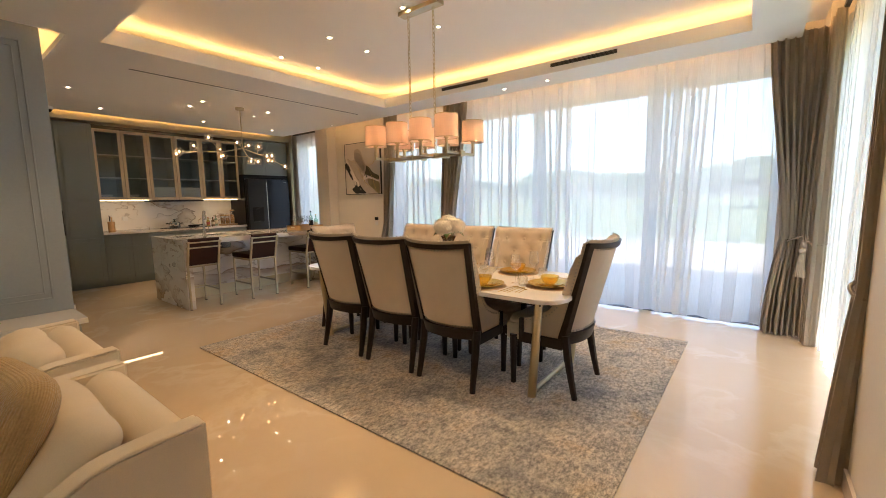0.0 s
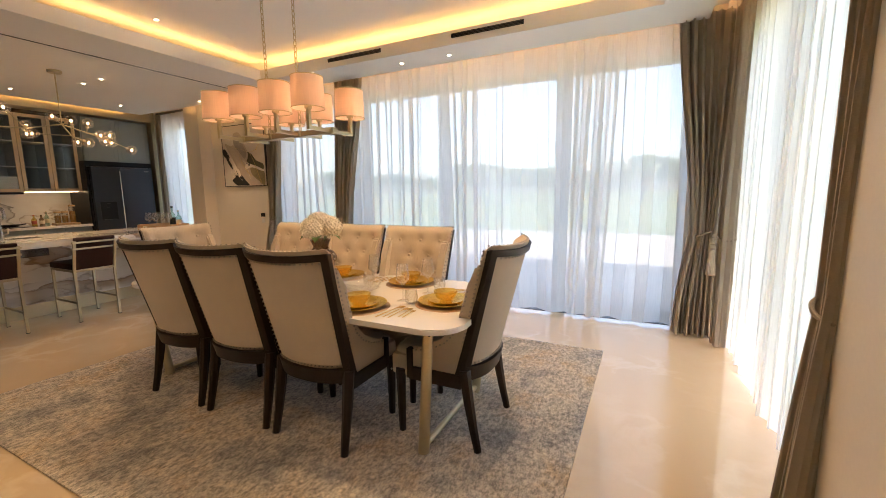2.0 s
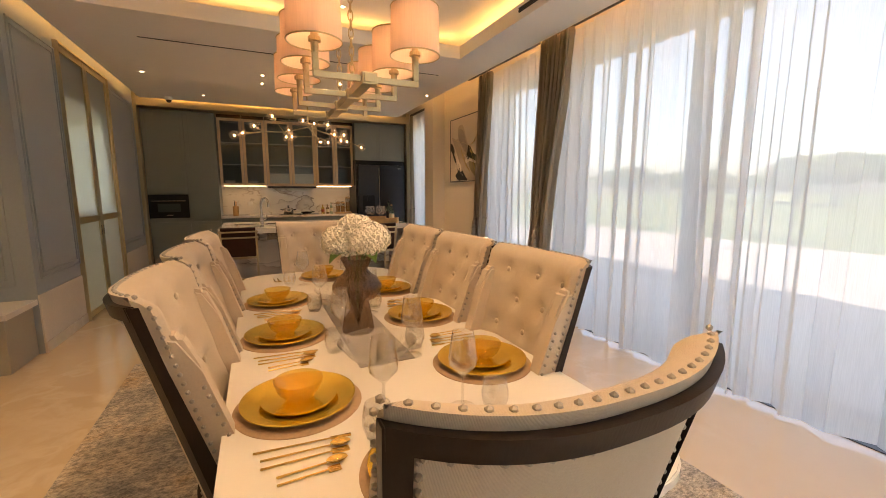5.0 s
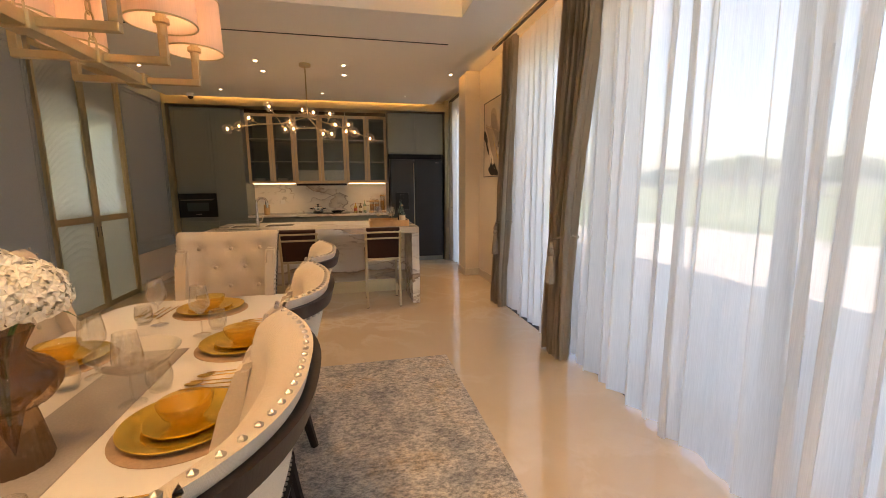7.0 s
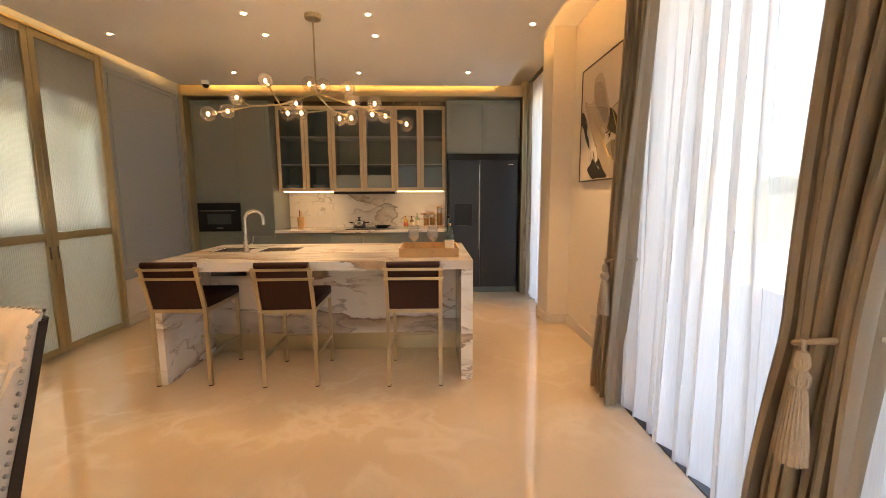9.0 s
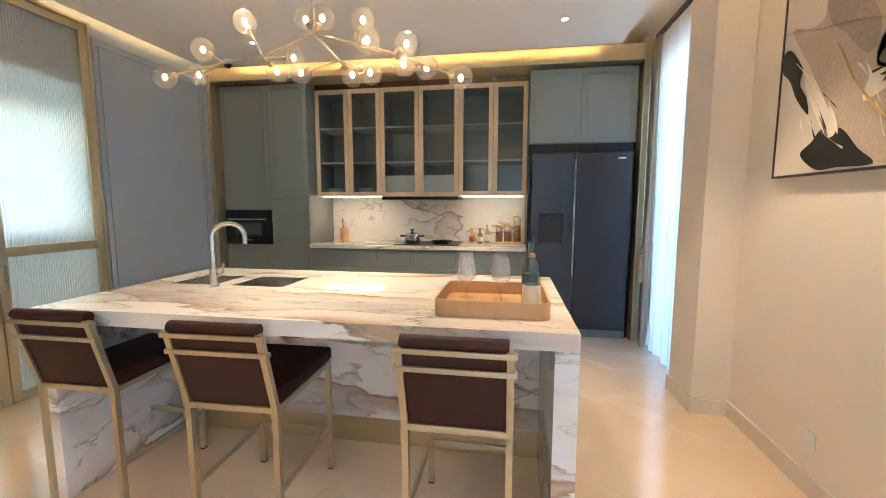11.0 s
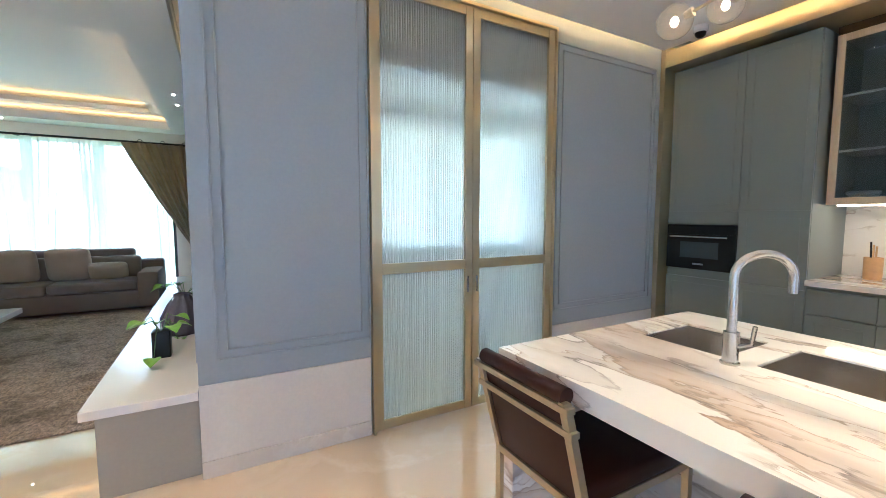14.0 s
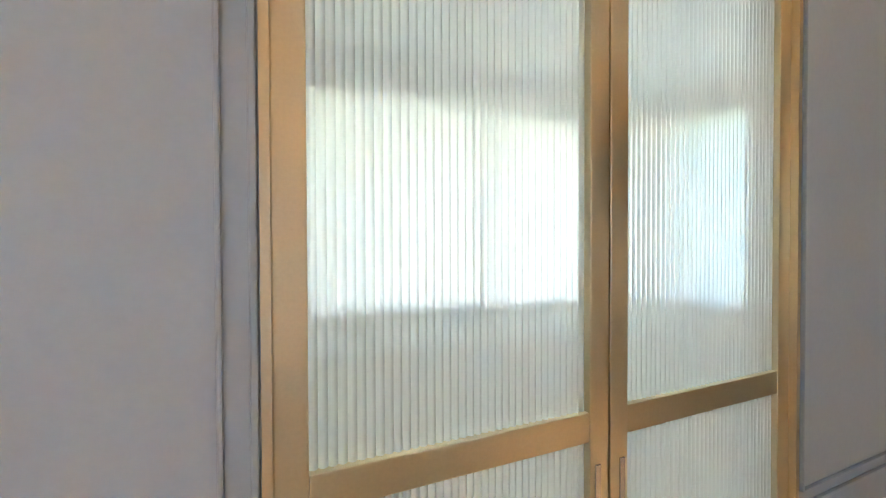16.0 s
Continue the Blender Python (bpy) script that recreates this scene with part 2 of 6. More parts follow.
M_WALL = mat("warm_wall_paint", (0.75, 0.675, 0.58), 0.6, vary=0.03, scale=1.5, bump=0.03, depth=0.003)
M_CEIL = mat("ceiling_paint", (0.80, 0.78, 0.74), 0.6, vary=0.02, scale=1.2, bump=0.02, depth=0.003)
M_BLUE = mat("grey_blue_paint", (0.345, 0.388, 0.422), 0.45, vary=0.04, scale=1.3, bump=0.02, depth=0.003)
M_OUT = mat("outer_render", (0.6, 0.57, 0.52), 0.8, vary=0.08)
M_FLOOR = marble("polished_cream_marble", (0.76, 0.605, 0.43), (0.65, 0.49, 0.32), (0.80, 0.69, 0.54), 0.7, 0.022, 0.12, amount=0.6, cloud=0.05)
M_FLOOR.node_tree.nodes["Principled BSDF"].inputs["Specular IOR Level"].default_value = 0.9
M_FLOOR.node_tree.nodes["Principled BSDF"].inputs["IOR"].default_value = 1.68
M_SKIRT = marble("cream_stone_skirting", (0.74, 0.67, 0.58), (0.6, 0.5, 0.4), (0.8, 0.75, 0.68), 1.2, 0.2, 0.06, amount=0.5)
M_WAINSCOT = mat("pale_wainscot_stone", (0.70, 0.66, 0.60), 0.25, vary=0.05, scale=2.5, bump=0.01)
M_ISLAND = bold_marble("white_marble_brown_veins", (0.88, 0.86, 0.82), (0.46, 0.28, 0.14), (0.50, 0.44, 0.38), 1.15, (1.5, 0.42, 1.4), (0, 0, 0.22), 0.06, 1.7)
M_SPLASH = bold_marble("marble_splashback", (0.84, 0.82, 0.79), (0.50, 0.38, 0.26), (0.46, 0.42, 0.38), 0.75, (1.0, 0.8, 1.5), (0.35, 0, 0), 0.08, 0.7)
M_TABLE = marble("white_stone_tabletop", (0.86, 0.82, 0.77), (0.74, 0.68, 0.62), (0.8, 0.76, 0.71), 0.9, 0.09, 0.05, amount=0.6)
M_CAB = mat("grey_green_lacquer", (0.20, 0.225, 0.21), 0.42, vary=0.03, scale=2, bump=0.01)
M_GOLD = mat("champagne_metal", (0.57, 0.485, 0.315), 0.32, 0.9, vary=0.05, scale=3, fine=150, bump=0.02)
M_STOOLGOLD = mat("satin_champagne_steel", (0.54, 0.46, 0.31), 0.35, 0.85, vary=0.05, bump=0.02)
M_BRONZE = mat("bronze_mirror_panel", (0.13, 0.095, 0.06), 0.15, 0.9, vary=0.04, bump=0)
M_OAK = mat("pale_oak_frame", (0.62, 0.47, 0.30), 0.45, vary=0.12, scale=3, fine=40, stretch=(6, 6, 0.6), bump=0.05)
M_BAMBOO = mat("light_bamboo", (0.56, 0.34, 0.15), 0.4, vary=0.16, scale=4, fine=50, stretch=(1, 6, 6), bump=0.04)
M_DARK = mat("espresso_wood", (0.020, 0.011, 0.008), 0.42, vary=0.25, scale=5, fine=40, stretch=(6, 6, 1), bump=0.04, spec=0.3)
M_LINEN = weave(mat("beige_linen", (0.58, 0.48, 0.37), 0.85, vary=0.07, scale=8, fine=220, bump=0.0), 220, 0.35)
M_BOUCLE = weave(mat("cream_upholstery", (0.82, 0.70, 0.53), 0.85, vary=0.05, scale=6, fine=200, bump=0.0), 180, 0.3)
M_KNIT = weave(mat("mustard_knit", (0.62, 0.42, 0.20), 0.9, vary=0.15, scale=10, fine=120, bump=0.0), 45, 0.9)
M_NAIL = mat("pewter_nail", (0.42, 0.38, 0.33), 0.3, 0.9, vary=0.05, bump=0)
M_LEATHER = mat("dark_brown_leather", (0.036, 0.011, 0.008), 0.5, spec=0.28, vary=0.15, scale=12, fine=160, bump=0.12, depth=0.002)
M_DRAPE = weave(mat("taupe_drape", (0.57, 0.475, 0.36), 0.7, vary=0.08, scale=5, fine=200, bump=0.0), 260, 0.2)
M_BROWNDRAPE = weave(mat("brown_drape", (0.36, 0.26, 0.155), 0.75, vary=0.08, scale=5, fine=200, bump=0.0), 260, 0.2)
M_SHEER = sheer_cloth("white_sheer", (0.93, 0.925, 0.92), 0.20, 0.68)
M_CORD = mat("taupe_cord", (0.42, 0.34, 0.25), 0.6, vary=0.15, fine=200, bump=0.2)
M_BLACK = mat("black_plastic", (0.010, 0.010, 0.011), 0.28, spec=0.3, vary=0.1, bump=0.01)
M_FRAME = mat("dark_window_frame", (0.06, 0.058, 0.055), 0.4, 0.3, vary=0.05, bump=0.01)
M_FRIDGE = mat("dark_brushed_steel", (0.048, 0.050, 0.056), 0.3, 0.75, vary=0.04, scale=2, fine=120, stretch=(1, 1, 30), bump=0.01)
M_STEEL = mat("brushed_steel", (0.58, 0.56, 0.53), 0.25, 0.95, vary=0.04, fine=120, bump=0.02)
M_CHROME = mat("chrome", (0.75, 0.74, 0.72), 0.08, 1.0, vary=0.02, bump=0)
M_GLASS = clear("clear_glass", (0.992, 0.995, 0.992), 0.015, 0.03, 1.9)
M_PANE = clear("window_glass", (0.95, 0.97, 0.97), 0.02, 0.0, 1.3)
M_SMOKE = clear("smoked_cabinet_glass", (0.80, 0.83, 0.83), 0.03, 0.02, 1.35)
M_AMBERGLASS = clear("amber_glass", (0.97, 0.83, 0.42), 0.04, 0.14, 1.7)
M_BROWNGLASS = clear("smoky_brown_glass", (0.66, 0.55, 0.44), 0.05, 0.08, 1.7)
M_GREENGLASS = clear("pale_green_glass", (0.72, 0.86, 0.80), 0.03, 0.05, 1.6)
M_REED = reeded("reeded_glass", (0.93, 0.94, 0.90))
M_BLIND = sheer_cloth("white_blind", (0.90, 0.91, 0.90), 0.05, 0.70)
M_GOLDPLATE = mat("gold_glazed_plate", (0.80, 0.56, 0.10), 0.22, 0.85, vary=0.1, scale=10, bump=0.02)
M_PLACEMAT = mat("woven_tan_placemat", (0.40, 0.27, 0.17), 0.8, vary=0.15, fine=120, bump=0.2)
M_CUTLERY = mat("gold_cutlery", (0.80, 0.56, 0.20), 0.18, 1.0, vary=0.03, bump=0)
M_PETAL = mat("ivory_petal", (0.85, 0.78, 0.66), 0.6, vary=0.08, scale=30, bump=0.03)
M_LEAF = mat("green_leaf", (0.08, 0.16, 0.04), 0.45, vary=0.25, scale=20, bump=0.05)
M_BRIGHTLEAF = mat("bright_green_leaf", (0.22, 0.42, 0.05), 0.4, vary=0.2, scale=20, bump=0.05)
M_RUNNER = mat("grey_table_runner", (0.33, 0.30, 0.28), 0.8, vary=0.1, fine=150, bump=0.1)
M_SHADE = sheer_cloth("ivory_lamp_shade", (0.86, 0.70, 0.60), 0.02, 0.5)
M_GLOBE = clear("globe_glass", (1.0, 0.96, 0.90), 0.03, 0.03, 1.9)
M_ISLANDSIDE = bold_marble("marble_island_panel", (0.88, 0.86, 0.83), (0.40, 0.27, 0.16), (0.40, 0.35, 0.31), 0.95, (0.9, 0.5, 1.8), (0.12, 0, 0), 0.1, 1.7)
M_SOFA = weave(mat("taupe_sofa_cloth", (0.20, 0.158, 0.135), 0.85, vary=0.1, scale=6, fine=150, bump=0), 180, 0.3)
M_CUSHION = weave(mat("sand_cushion", (0.40, 0.31, 0.22), 0.85, vary=0.1, scale=6, fine=150, bump=0), 180, 0.3)
M_PAPER = mat("canvas_ground", (0.66, 0.58, 0.50), 0.8, vary=0.06, scale=3, fine=100, bump=0.05)
M_INK = mat("black_paint", (0.02, 0.018, 0.016), 0.5, vary=0.2, bump=0.05)
M_OCHRE = mat("ochre_paint", (0.30, 0.24, 0.13), 0.6, vary=0.3, scale=9, bump=0.08)
M_CREAMPAINT = mat("cream_paint", (0.78, 0.70, 0.60), 0.6, vary=0.15, scale=8, bump=0.08)
M_SANDPAINT = mat("sand_paint", (0.50, 0.41, 0.32), 0.65, vary=0.16, scale=6, fine=70, bump=0.12)
M_GREYPAINT = mat("warm_grey_paint", (0.36, 0.30, 0.25), 0.65, vary=0.22, scale=8, fine=70, bump=0.12)
M_OLIVE = mat("dark_olive_paint", (0.11, 0.095, 0.055), 0.6, vary=0.3, scale=9, bump=0.1)
M_GOLDLEAF = mat("gold_leaf", (0.65, 0.48, 0.2), 0.3, 0.9, vary=0.1, bump=0.05)
M_LABEL = mat("paper_label", (0.75, 0.68, 0.52), 0.7, vary=0.08, bump=0)
M_SPICE = mat("spice", (0.42, 0.22, 0.07), 0.8, vary=0.3, fine=90, bump=0.2)
M_RED = mat("red_label", (0.42, 0.10, 0.06), 0.5, vary=0.1, bump=0)
M_WHITE = mat("white_glaze", (0.78, 0.77, 0.75), 0.2, vary=0.02, bump=0)
M_LAWN = mat("lawn", (0.11, 0.145, 0.06), 0.9, vary=0.3, scale=0.6, fine=20, bump=0.4)
M_DECK = mat("pale_terrace_stone", (0.34, 0.32, 0.30), 0.6, vary=0.08, scale=1.5, bump=0.05)
M_HEDGE = mat("tree_foliage", (0.065, 0.10, 0.035), 0.8, vary=0.5, scale=1.2, fine=8, bump=0.6, depth=0.2)
M_COVE = glow("cove_led", AMBER, COVE)
M_COVE_LIVING = glow("living_cove_led", AMBER, COVE * 0.4)
M_BULB = glow("bulb", WARM, BULB)
M_DOWN = glow("downlight_lens", (1.0, 0.80, 0.55), 10.0)
M_GLOBEBULB = glow("globe_bulb", (1.0, 0.62, 0.30), BULB * 0.8)
M_INSIDE = mat("grey_cabinet_inside", (0.30, 0.32, 0.33), 0.5, vary=0.03, bump=0)
M_STRIP = glow("cabinet_led", (1.0, 0.70, 0.38), STRIP)

# ---- building tools ----
def part(name, bm, material, parent=None, label="", smooth=False):
    me = bpy.data.meshes.new(name)
    bmesh.ops.recalc_face_normals(bm, faces=bm.faces)
    bm.to_mesh(me)
    bm.free()
    me.materials.append(material)
    if smooth:
        me.shade_smooth()
        me.set_sharp_from_angle(angle=radians(40))
    ob = new(name, me)
    if parent is not None:
        ob.parent = parent
    if label:
        ob["label"] = label
    return ob


def thing(name, label, category, m=None, group="", kind=""):
    ob = new(name)
    ob.empty_display_size = 0.1
    if m is not None:
        ob.matrix_basis = m
    return tagged(ob, label, category, group, kind)


def solo(name, bm, material, label, category, group="", kind="", smooth=False, m=None):
    ob = part(name, bm, material, None, "", smooth)
    if m is not None:
        ob.matrix_basis = m
    return tagged(ob, label, category, group, kind)


def box(x0, x1, y0, y1, z0, z1, bevel=0.0, bm=None, segs=2):
    own = bmesh.new()
    bmesh.ops.create_cube(own, size=1.0, matrix=Matrix.Translation(((x0 + x1) / 2, (y0 + y1) / 2, (z0 + z1) / 2)) @ Matrix.Diagonal((abs(x1 - x0), abs(y1 - y0), abs(z1 - z0), 1)))
    if bevel:
        bmesh.ops.bevel(own, geom=own.edges[:], offset=bevel, segments=segs, affect="EDGES", profile=0.6)
    if bm is None:
        return own
    return merge(bm, own)


def merge(bm, own, m=None):
    me = bpy.data.meshes.new("tmp")
    if m is not None:
        bmesh.ops.transform(own, matrix=m, verts=own.verts)
    own.to_mesh(me)
    own.free()
    bm.from_mesh(me)
    bpy.data.meshes.remove(me)
    return bm


def tube(points, radius, segs=10, bm=None, closed=False, squash=1.0):
    bm = bm or bmesh.new()
    pts = [Vector(p) for p in points]
    rings = []
    side = None
    for i, p in enumerate(pts):
        a, b = pts[max(i - 1, 0)], pts[min(i + 1, len(pts) - 1)]
        if closed:
            a, b = pts[i - 1], pts[(i + 1) % len(pts)]
        d = (b - a).normalized()
        if side is None:
            side = d.cross(Vector((0, 0, 1)) if abs(d.z) < 0.9 else Vector((1, 0, 0))).normalized()
        side = (side - d * side.dot(d)).normalized()
        up = d.cross(side)
        r = radius[i] if isinstance(radius, (list, tuple)) else radius
        rings.append([bm.verts.new(p + (side * math.cos(2 * math.pi * k / segs) + up * squash * math.sin(2 * math.pi * k / segs)) * r) for k in range(segs)])
    for i in range(len(rings) - (0 if closed else 1)):
        u, v = rings[i], rings[(i + 1) % len(rings)]
        for k in range(segs):
            bm.faces.new((u[k], u[(k + 1) % segs], v[(k + 1) % segs], v[k]))
    if not closed:
        bm.faces.new(rings[0][::-1])
        bm.faces.new(rings[-1])
    return bm


def lathe(profile, segs=24, bm=None, at=(0, 0, 0), ribs=0, rib=0.0):
    """Turns (radius, height) pairs round the z axis."""
    bm = bm or bmesh.new()
    rings = []
    for r, z in profile:
        if r < 1e-5:
            rings.append([bm.verts.new((at[0], at[1], at[2] + z))])
        else:
            ring = []
            for k in range(segs):
                a = 2 * math.pi * k / segs
                q = r * (1 + rib * math.cos(ribs * a)) if ribs else r
                ring.append(bm.verts.new((at[0] + q * math.cos(a), at[1] + q * math.sin(a), at[2] + z)))
            rings.append(ring)
    for u, v in zip(rings, rings[1:]):
        for k in range(segs):
            j = (k + 1) % segs
            if len(u) == 1 and len(v) == 1:
                continue
            if len(u) == 1:
                bm.faces.new((u[0], v[j], v[k]))
            elif len(v) == 1:
                bm.faces.new((u[k], u[j], v[0]))
            else:
                bm.faces.new((u[k], u[j], v[j], v[k]))
    return bm


def prism(outline, z0, z1, bevel=0.0, bm=None):
    """A flat slab with the outline [(x, y), ...]."""
    own = bmesh.new()
    lo = [own.verts.new((x, y, z0)) for x, y in outline]
    hi = [own.verts.new((x, y, z1)) for x, y in outline]
    own.faces.new(lo[::-1])
    own.faces.new(hi)
    for k in range(len(lo)):
        j = (k + 1) % len(lo)
        own.faces.new((lo[k], lo[j], hi[j], hi[k]))
    if bevel:
        rim = [e for e in own.edges if abs(e.verts[0].co.z - e.verts[1].co.z) < 1e-6]
        bmesh.ops.bevel(own, geom=rim, offset=bevel, segments=2, affect="EDGES")
    return own if bm is None else merge(bm, own)


def rounded(x0, x1, y0, y1, r, n=8):
    out = []
    for cx, cy, a0 in ((x1 - r, y1 - r, 0), (x0 + r, y1 - r, 90), (x0 + r, y0 + r, 180), (x1 - r, y0 + r, 270)):
        out += [(cx + r * math.cos(radians(a0 + 90 * k / n)), cy + r * math.sin(radians(a0 + 90 * k / n))) for k in range(n + 1)]
    return out


def sheet(f, nu, nv, bm=None, close=False):
    """A surface through f(u, v), u and v from 0 to 1."""
    bm = bm or bmesh.new()
    g = [[bm.verts.new(f(i / nu, j / nv)) for j in range(nv + 1)] for i in range(nu + (0 if close else 1))]
    for i in range(nu):
        for j in range(nv):
            a, b = g[i], g[(i + 1) % len(g)]
            bm.faces.new((a[j], b[j], b[j + 1], a[j + 1]))
    return bm


def cushion(w, d, h, puff=0.5, n=14):
    """A stuffed pad with rounded rims, centred at the origin, lying flat."""
    def f(u, v):
        a, b = 2 * math.pi * u, math.pi * (v - 0.5)
        c, s = math.cos(a), math.sin(a)
        q = 0.32
        sx, sy = math.copysign(abs(c) ** q, c), math.copysign(abs(s) ** q, s)
        k = math.cos(b) ** 0.42 if math.cos(b) > 0 else 0
        dome = 1 - puff * 0.5 * (min(1, abs(sx) * k) ** 4 + min(1, abs(sy) * k) ** 4) * 0.5
        return Vector((sx * k * w / 2, sy * k * d / 2, math.sin(b) * h / 2 * dome))
    bm = sheet(f, n * 4, n, close=True)
    bmesh.ops.remove_doubles(bm, verts=bm.verts, dist=1e-4)
    return bm

# ---- structure ----
SOFFIT, TOP = 2.75, 3.0
solo("floor", box(-9.1, 1.0, -5.1, 6.1, -0.12, 0.0), M_FLOOR, "polished cream marble floor with a mirror-like shine", "floor", kind="structure")


def wall(name, spans, material=M_WALL, label="smooth warm beige painted wall"):
    bm = bmesh.new()
    for s in spans:
        box(*s, bm=bm)
    return solo(name, bm, material, label, "wall", kind="structure")


# north wall with three window openings and a column beside the kitchen window
wall("wall_north", [(-9.1, -8.12, 5.85, 6.1, 0, 3.2), (-7.17, -5.1, 5.85, 6.1, 0, 3.2), (-3.88, -3.62, 5.85, 6.1, 0, 3.2), (0.34, 1.0, 5.85, 6.1, 0, 3.2),
                    (-8.12, -7.17, 5.85, 6.1, 2.62, 3.2), (-5.1, -3.88, 5.85, 6.1, 2.62, 3.2), (-3.62, 0.34, 5.85, 6.1, 2.62, 3.2)])
wall("wall_column", [(-7.17, -6.80, 5.63, 5.85, 0, 3.0)], M_WALL, "beige painted column standing out from the wall")
wall("wall_east", [(0.58, 1.0, -5.1, 2.95, 0, 3.2), (0.58, 1.0, 5.4, 5.85, 0, 3.2), (0.78, 1.0, 2.95, 5.4, 2.62, 3.2)])
# The opening from y -1.0 to 0.8 serves the added pantry window.
wall("wall_west", [(-9.1, -8.95, 0.8, 5.85, 0, 3.2), (-9.1, -8.95, -1.35, -1.0, 0, 3.2), (-9.1, -8.95, -1.0, 0.8, 0, 0.95), (-9.1, -8.95, -1.0, 0.8, 2.4, 3.2)])
wall("wall_south", [(-4.72, -4.0, -5.1, -4.9, 0, 3.2), (-0.3, 0.58, -5.1, -4.9, 0, 3.2), (-4.0, -0.3, -5.1, -4.9, 2.55, 3.2)])
wall("wall_pantry", [(-8.95, -8.7, -1.35, -1.2, 0, 3.2), (-4.9, -4.72, -1.35, -1.2, 0, 3.2), (-8.7, -4.9, -1.35, -1.2, 0, 0.95), (-8.7, -4.9, -1.35, -1.2, 2.4, 3.2), (-4.76, -4.72, -1.2, 1.02, 0, 3.1), (-8.95, -4.76, -1.2, 1.02, 2.62, 2.75)], M_CEIL, "white painted pantry wall")
wall("wall_living_west", [(-4.718, -4.525, -4.9, 1.02, 0, 3.2)], M_BLUE, "grey-blue painted panelled wall")
wall("wall_kitchen_south", [(-8.95, -6.895, 1.02, 1.16, 0, 3.2), (-5.44, -4.525, 1.02, 1.16, 0, 3.2), (-6.895, -5.44, 1.02, 1.125, 2.26, 3.2), (-6.895, -5.44, 1.125, 1.16, 2.74, 3.2)], M_BLUE, "grey-blue painted panelled wall")


def slab(bm, x0, x1, y0, y1, z0, z1, hole=None):
    if hole is None:
        return box(x0, x1, y0, y1, z0, z1, bm=bm)
    a, b, c, d = hole
    for q in ((x0, a, y0, y1), (b, x1, y0, y1), (a, b, y0, c), (a, b, d, y1)):
        if q[1] - q[0] > 1e-4 and q[3] - q[2] > 1e-4:
            box(*q, z0, z1, bm=bm)
    return bm


DIN = (-4.40, 0.05, 1.52, 4.92)
LIV = (-4.02, 0.0, -4.50, -0.55)
bm = bmesh.new()
# dining and kitchen soffit, with slots left along the kitchen walls and the curtains
slab(bm, -8.0, 0.40, 1.30, 5.40, SOFFIT, 2.80, DIN)
box(0.40, 0.58, 1.30, 2.85, SOFFIT, 2.80, bm=bm)
box(-4.40, 0.58, 0.9, 1.30, SOFFIT, 2.80, bm=bm)
slab(bm, DIN[0] - 0.16, DIN[1] + 0.16, DIN[2] - 0.16, DIN[3] + 0.16, 2.80, 2.88, DIN)
slab(bm, -4.40, 0.58, -4.90, 0.9, SOFFIT, 2.86, LIV)
slab(bm, -4.40, 0.58, -4.90, 0.9, 2.94, TOP, (LIV[0] + 0.22, LIV[1] - 0.22, LIV[2] + 0.22, LIV[3] - 0.22))
solo("ceiling", bm, M_CEIL, "white painted stepped ceiling with lit coves", "ceiling", kind="structure")
bm = bmesh.new()
box(-9.1, 1.0, 0.9, 6.1, TOP, 3.2, bm=bm)
box(-9.1, 1.0, -5.1, 0.9, 3.10, 3.25, bm=bm)
solo("ceiling_upper", bm, M_CEIL, "white painted raised ceiling inside the coves", "ceiling", kind="structure")


def cove(x0, x1, y0, y1, z, material=M_COVE):
    solo("cove_light", box(x0, x1, y0, y1, z, z + 0.012), material, "amber light strip hidden in a ceiling cove", "light strip", group="cove light strips")


e = 0.13
a, b, c, d = DIN
for q in ((a - e, a - e + 0.03, c, d), (b + e - 0.03, b + e, c, d), (a, b, c - e, c - e + 0.03), (a, b, d + e - 0.03, d + e)):
    cove(*q, 2.884)
a, b, c, d = LIV
for z, o in ((2.864, 0.0), (3.004, -0.22)):
    for q in ((a - e - o, a - e - o + 0.03, c - o, d + o), (a - o, b + o, c - e - o, c - e - o + 0.03), (a - o, b + o, d + e + o - 0.03, d + e + o)):
        cove(*q, z, M_COVE_LIVING)
cove(-7.9, -4.62, 1.32, 1.35, 2.803)       # along the panelled kitchen wall
cove(-7.98, -7.95, 1.45, 5.30, 2.803)      # over the kitchen units
cove(-7.0, 0.30, 5.35, 5.38, 2.803)        # over the curtains
cove(0.35, 0.38, 3.0, 5.25, 2.803)

# linear slot and air vents
solo("ceiling_slot", box(-5.075, -5.055, 1.90, 4.96, SOFFIT - 0.003, SOFFIT + 0.004), M_BLACK, "narrow black linear slot in the white ceiling", "ceiling slot", kind="structure")
for x0, x1 in ((-3.30, -2.58), (-1.76, -1.05)):
    v = thing("air_vent", "long black air vent in the cove fascia", "air vent", Matrix.Translation(((x0 + x1) / 2, 4.92, 2.83)), "air vents", "")
    w = (x1 - x0) / 2
    part("backing", box(-w, w, -0.004, 0.002, -0.02, 0.02), M_BLACK, v)
    for k in (-0.012, 0.0, 0.012):
        part("slat", box(-w, w, -0.010, -0.004, k - 0.002, k + 0.002), M_FRAME, v)


def downlight(x, y, z):
    d = thing("downlight", "small round recessed ceiling downlight, lit", "downlight", Matrix.Translation((x, y, z)), "ceiling downlights")
    part("rim", lathe([(0.017, -0.001), (0.028, -0.004), (0.034, -0.002), (0.034, 0.0), (0.017, 0.0)], 20), M_WHITE, d, smooth=True)
    part("lens", lathe([(0.0, -0.0005), (0.017, -0.001)], 20), M_DOWN, d, "glowing lens")


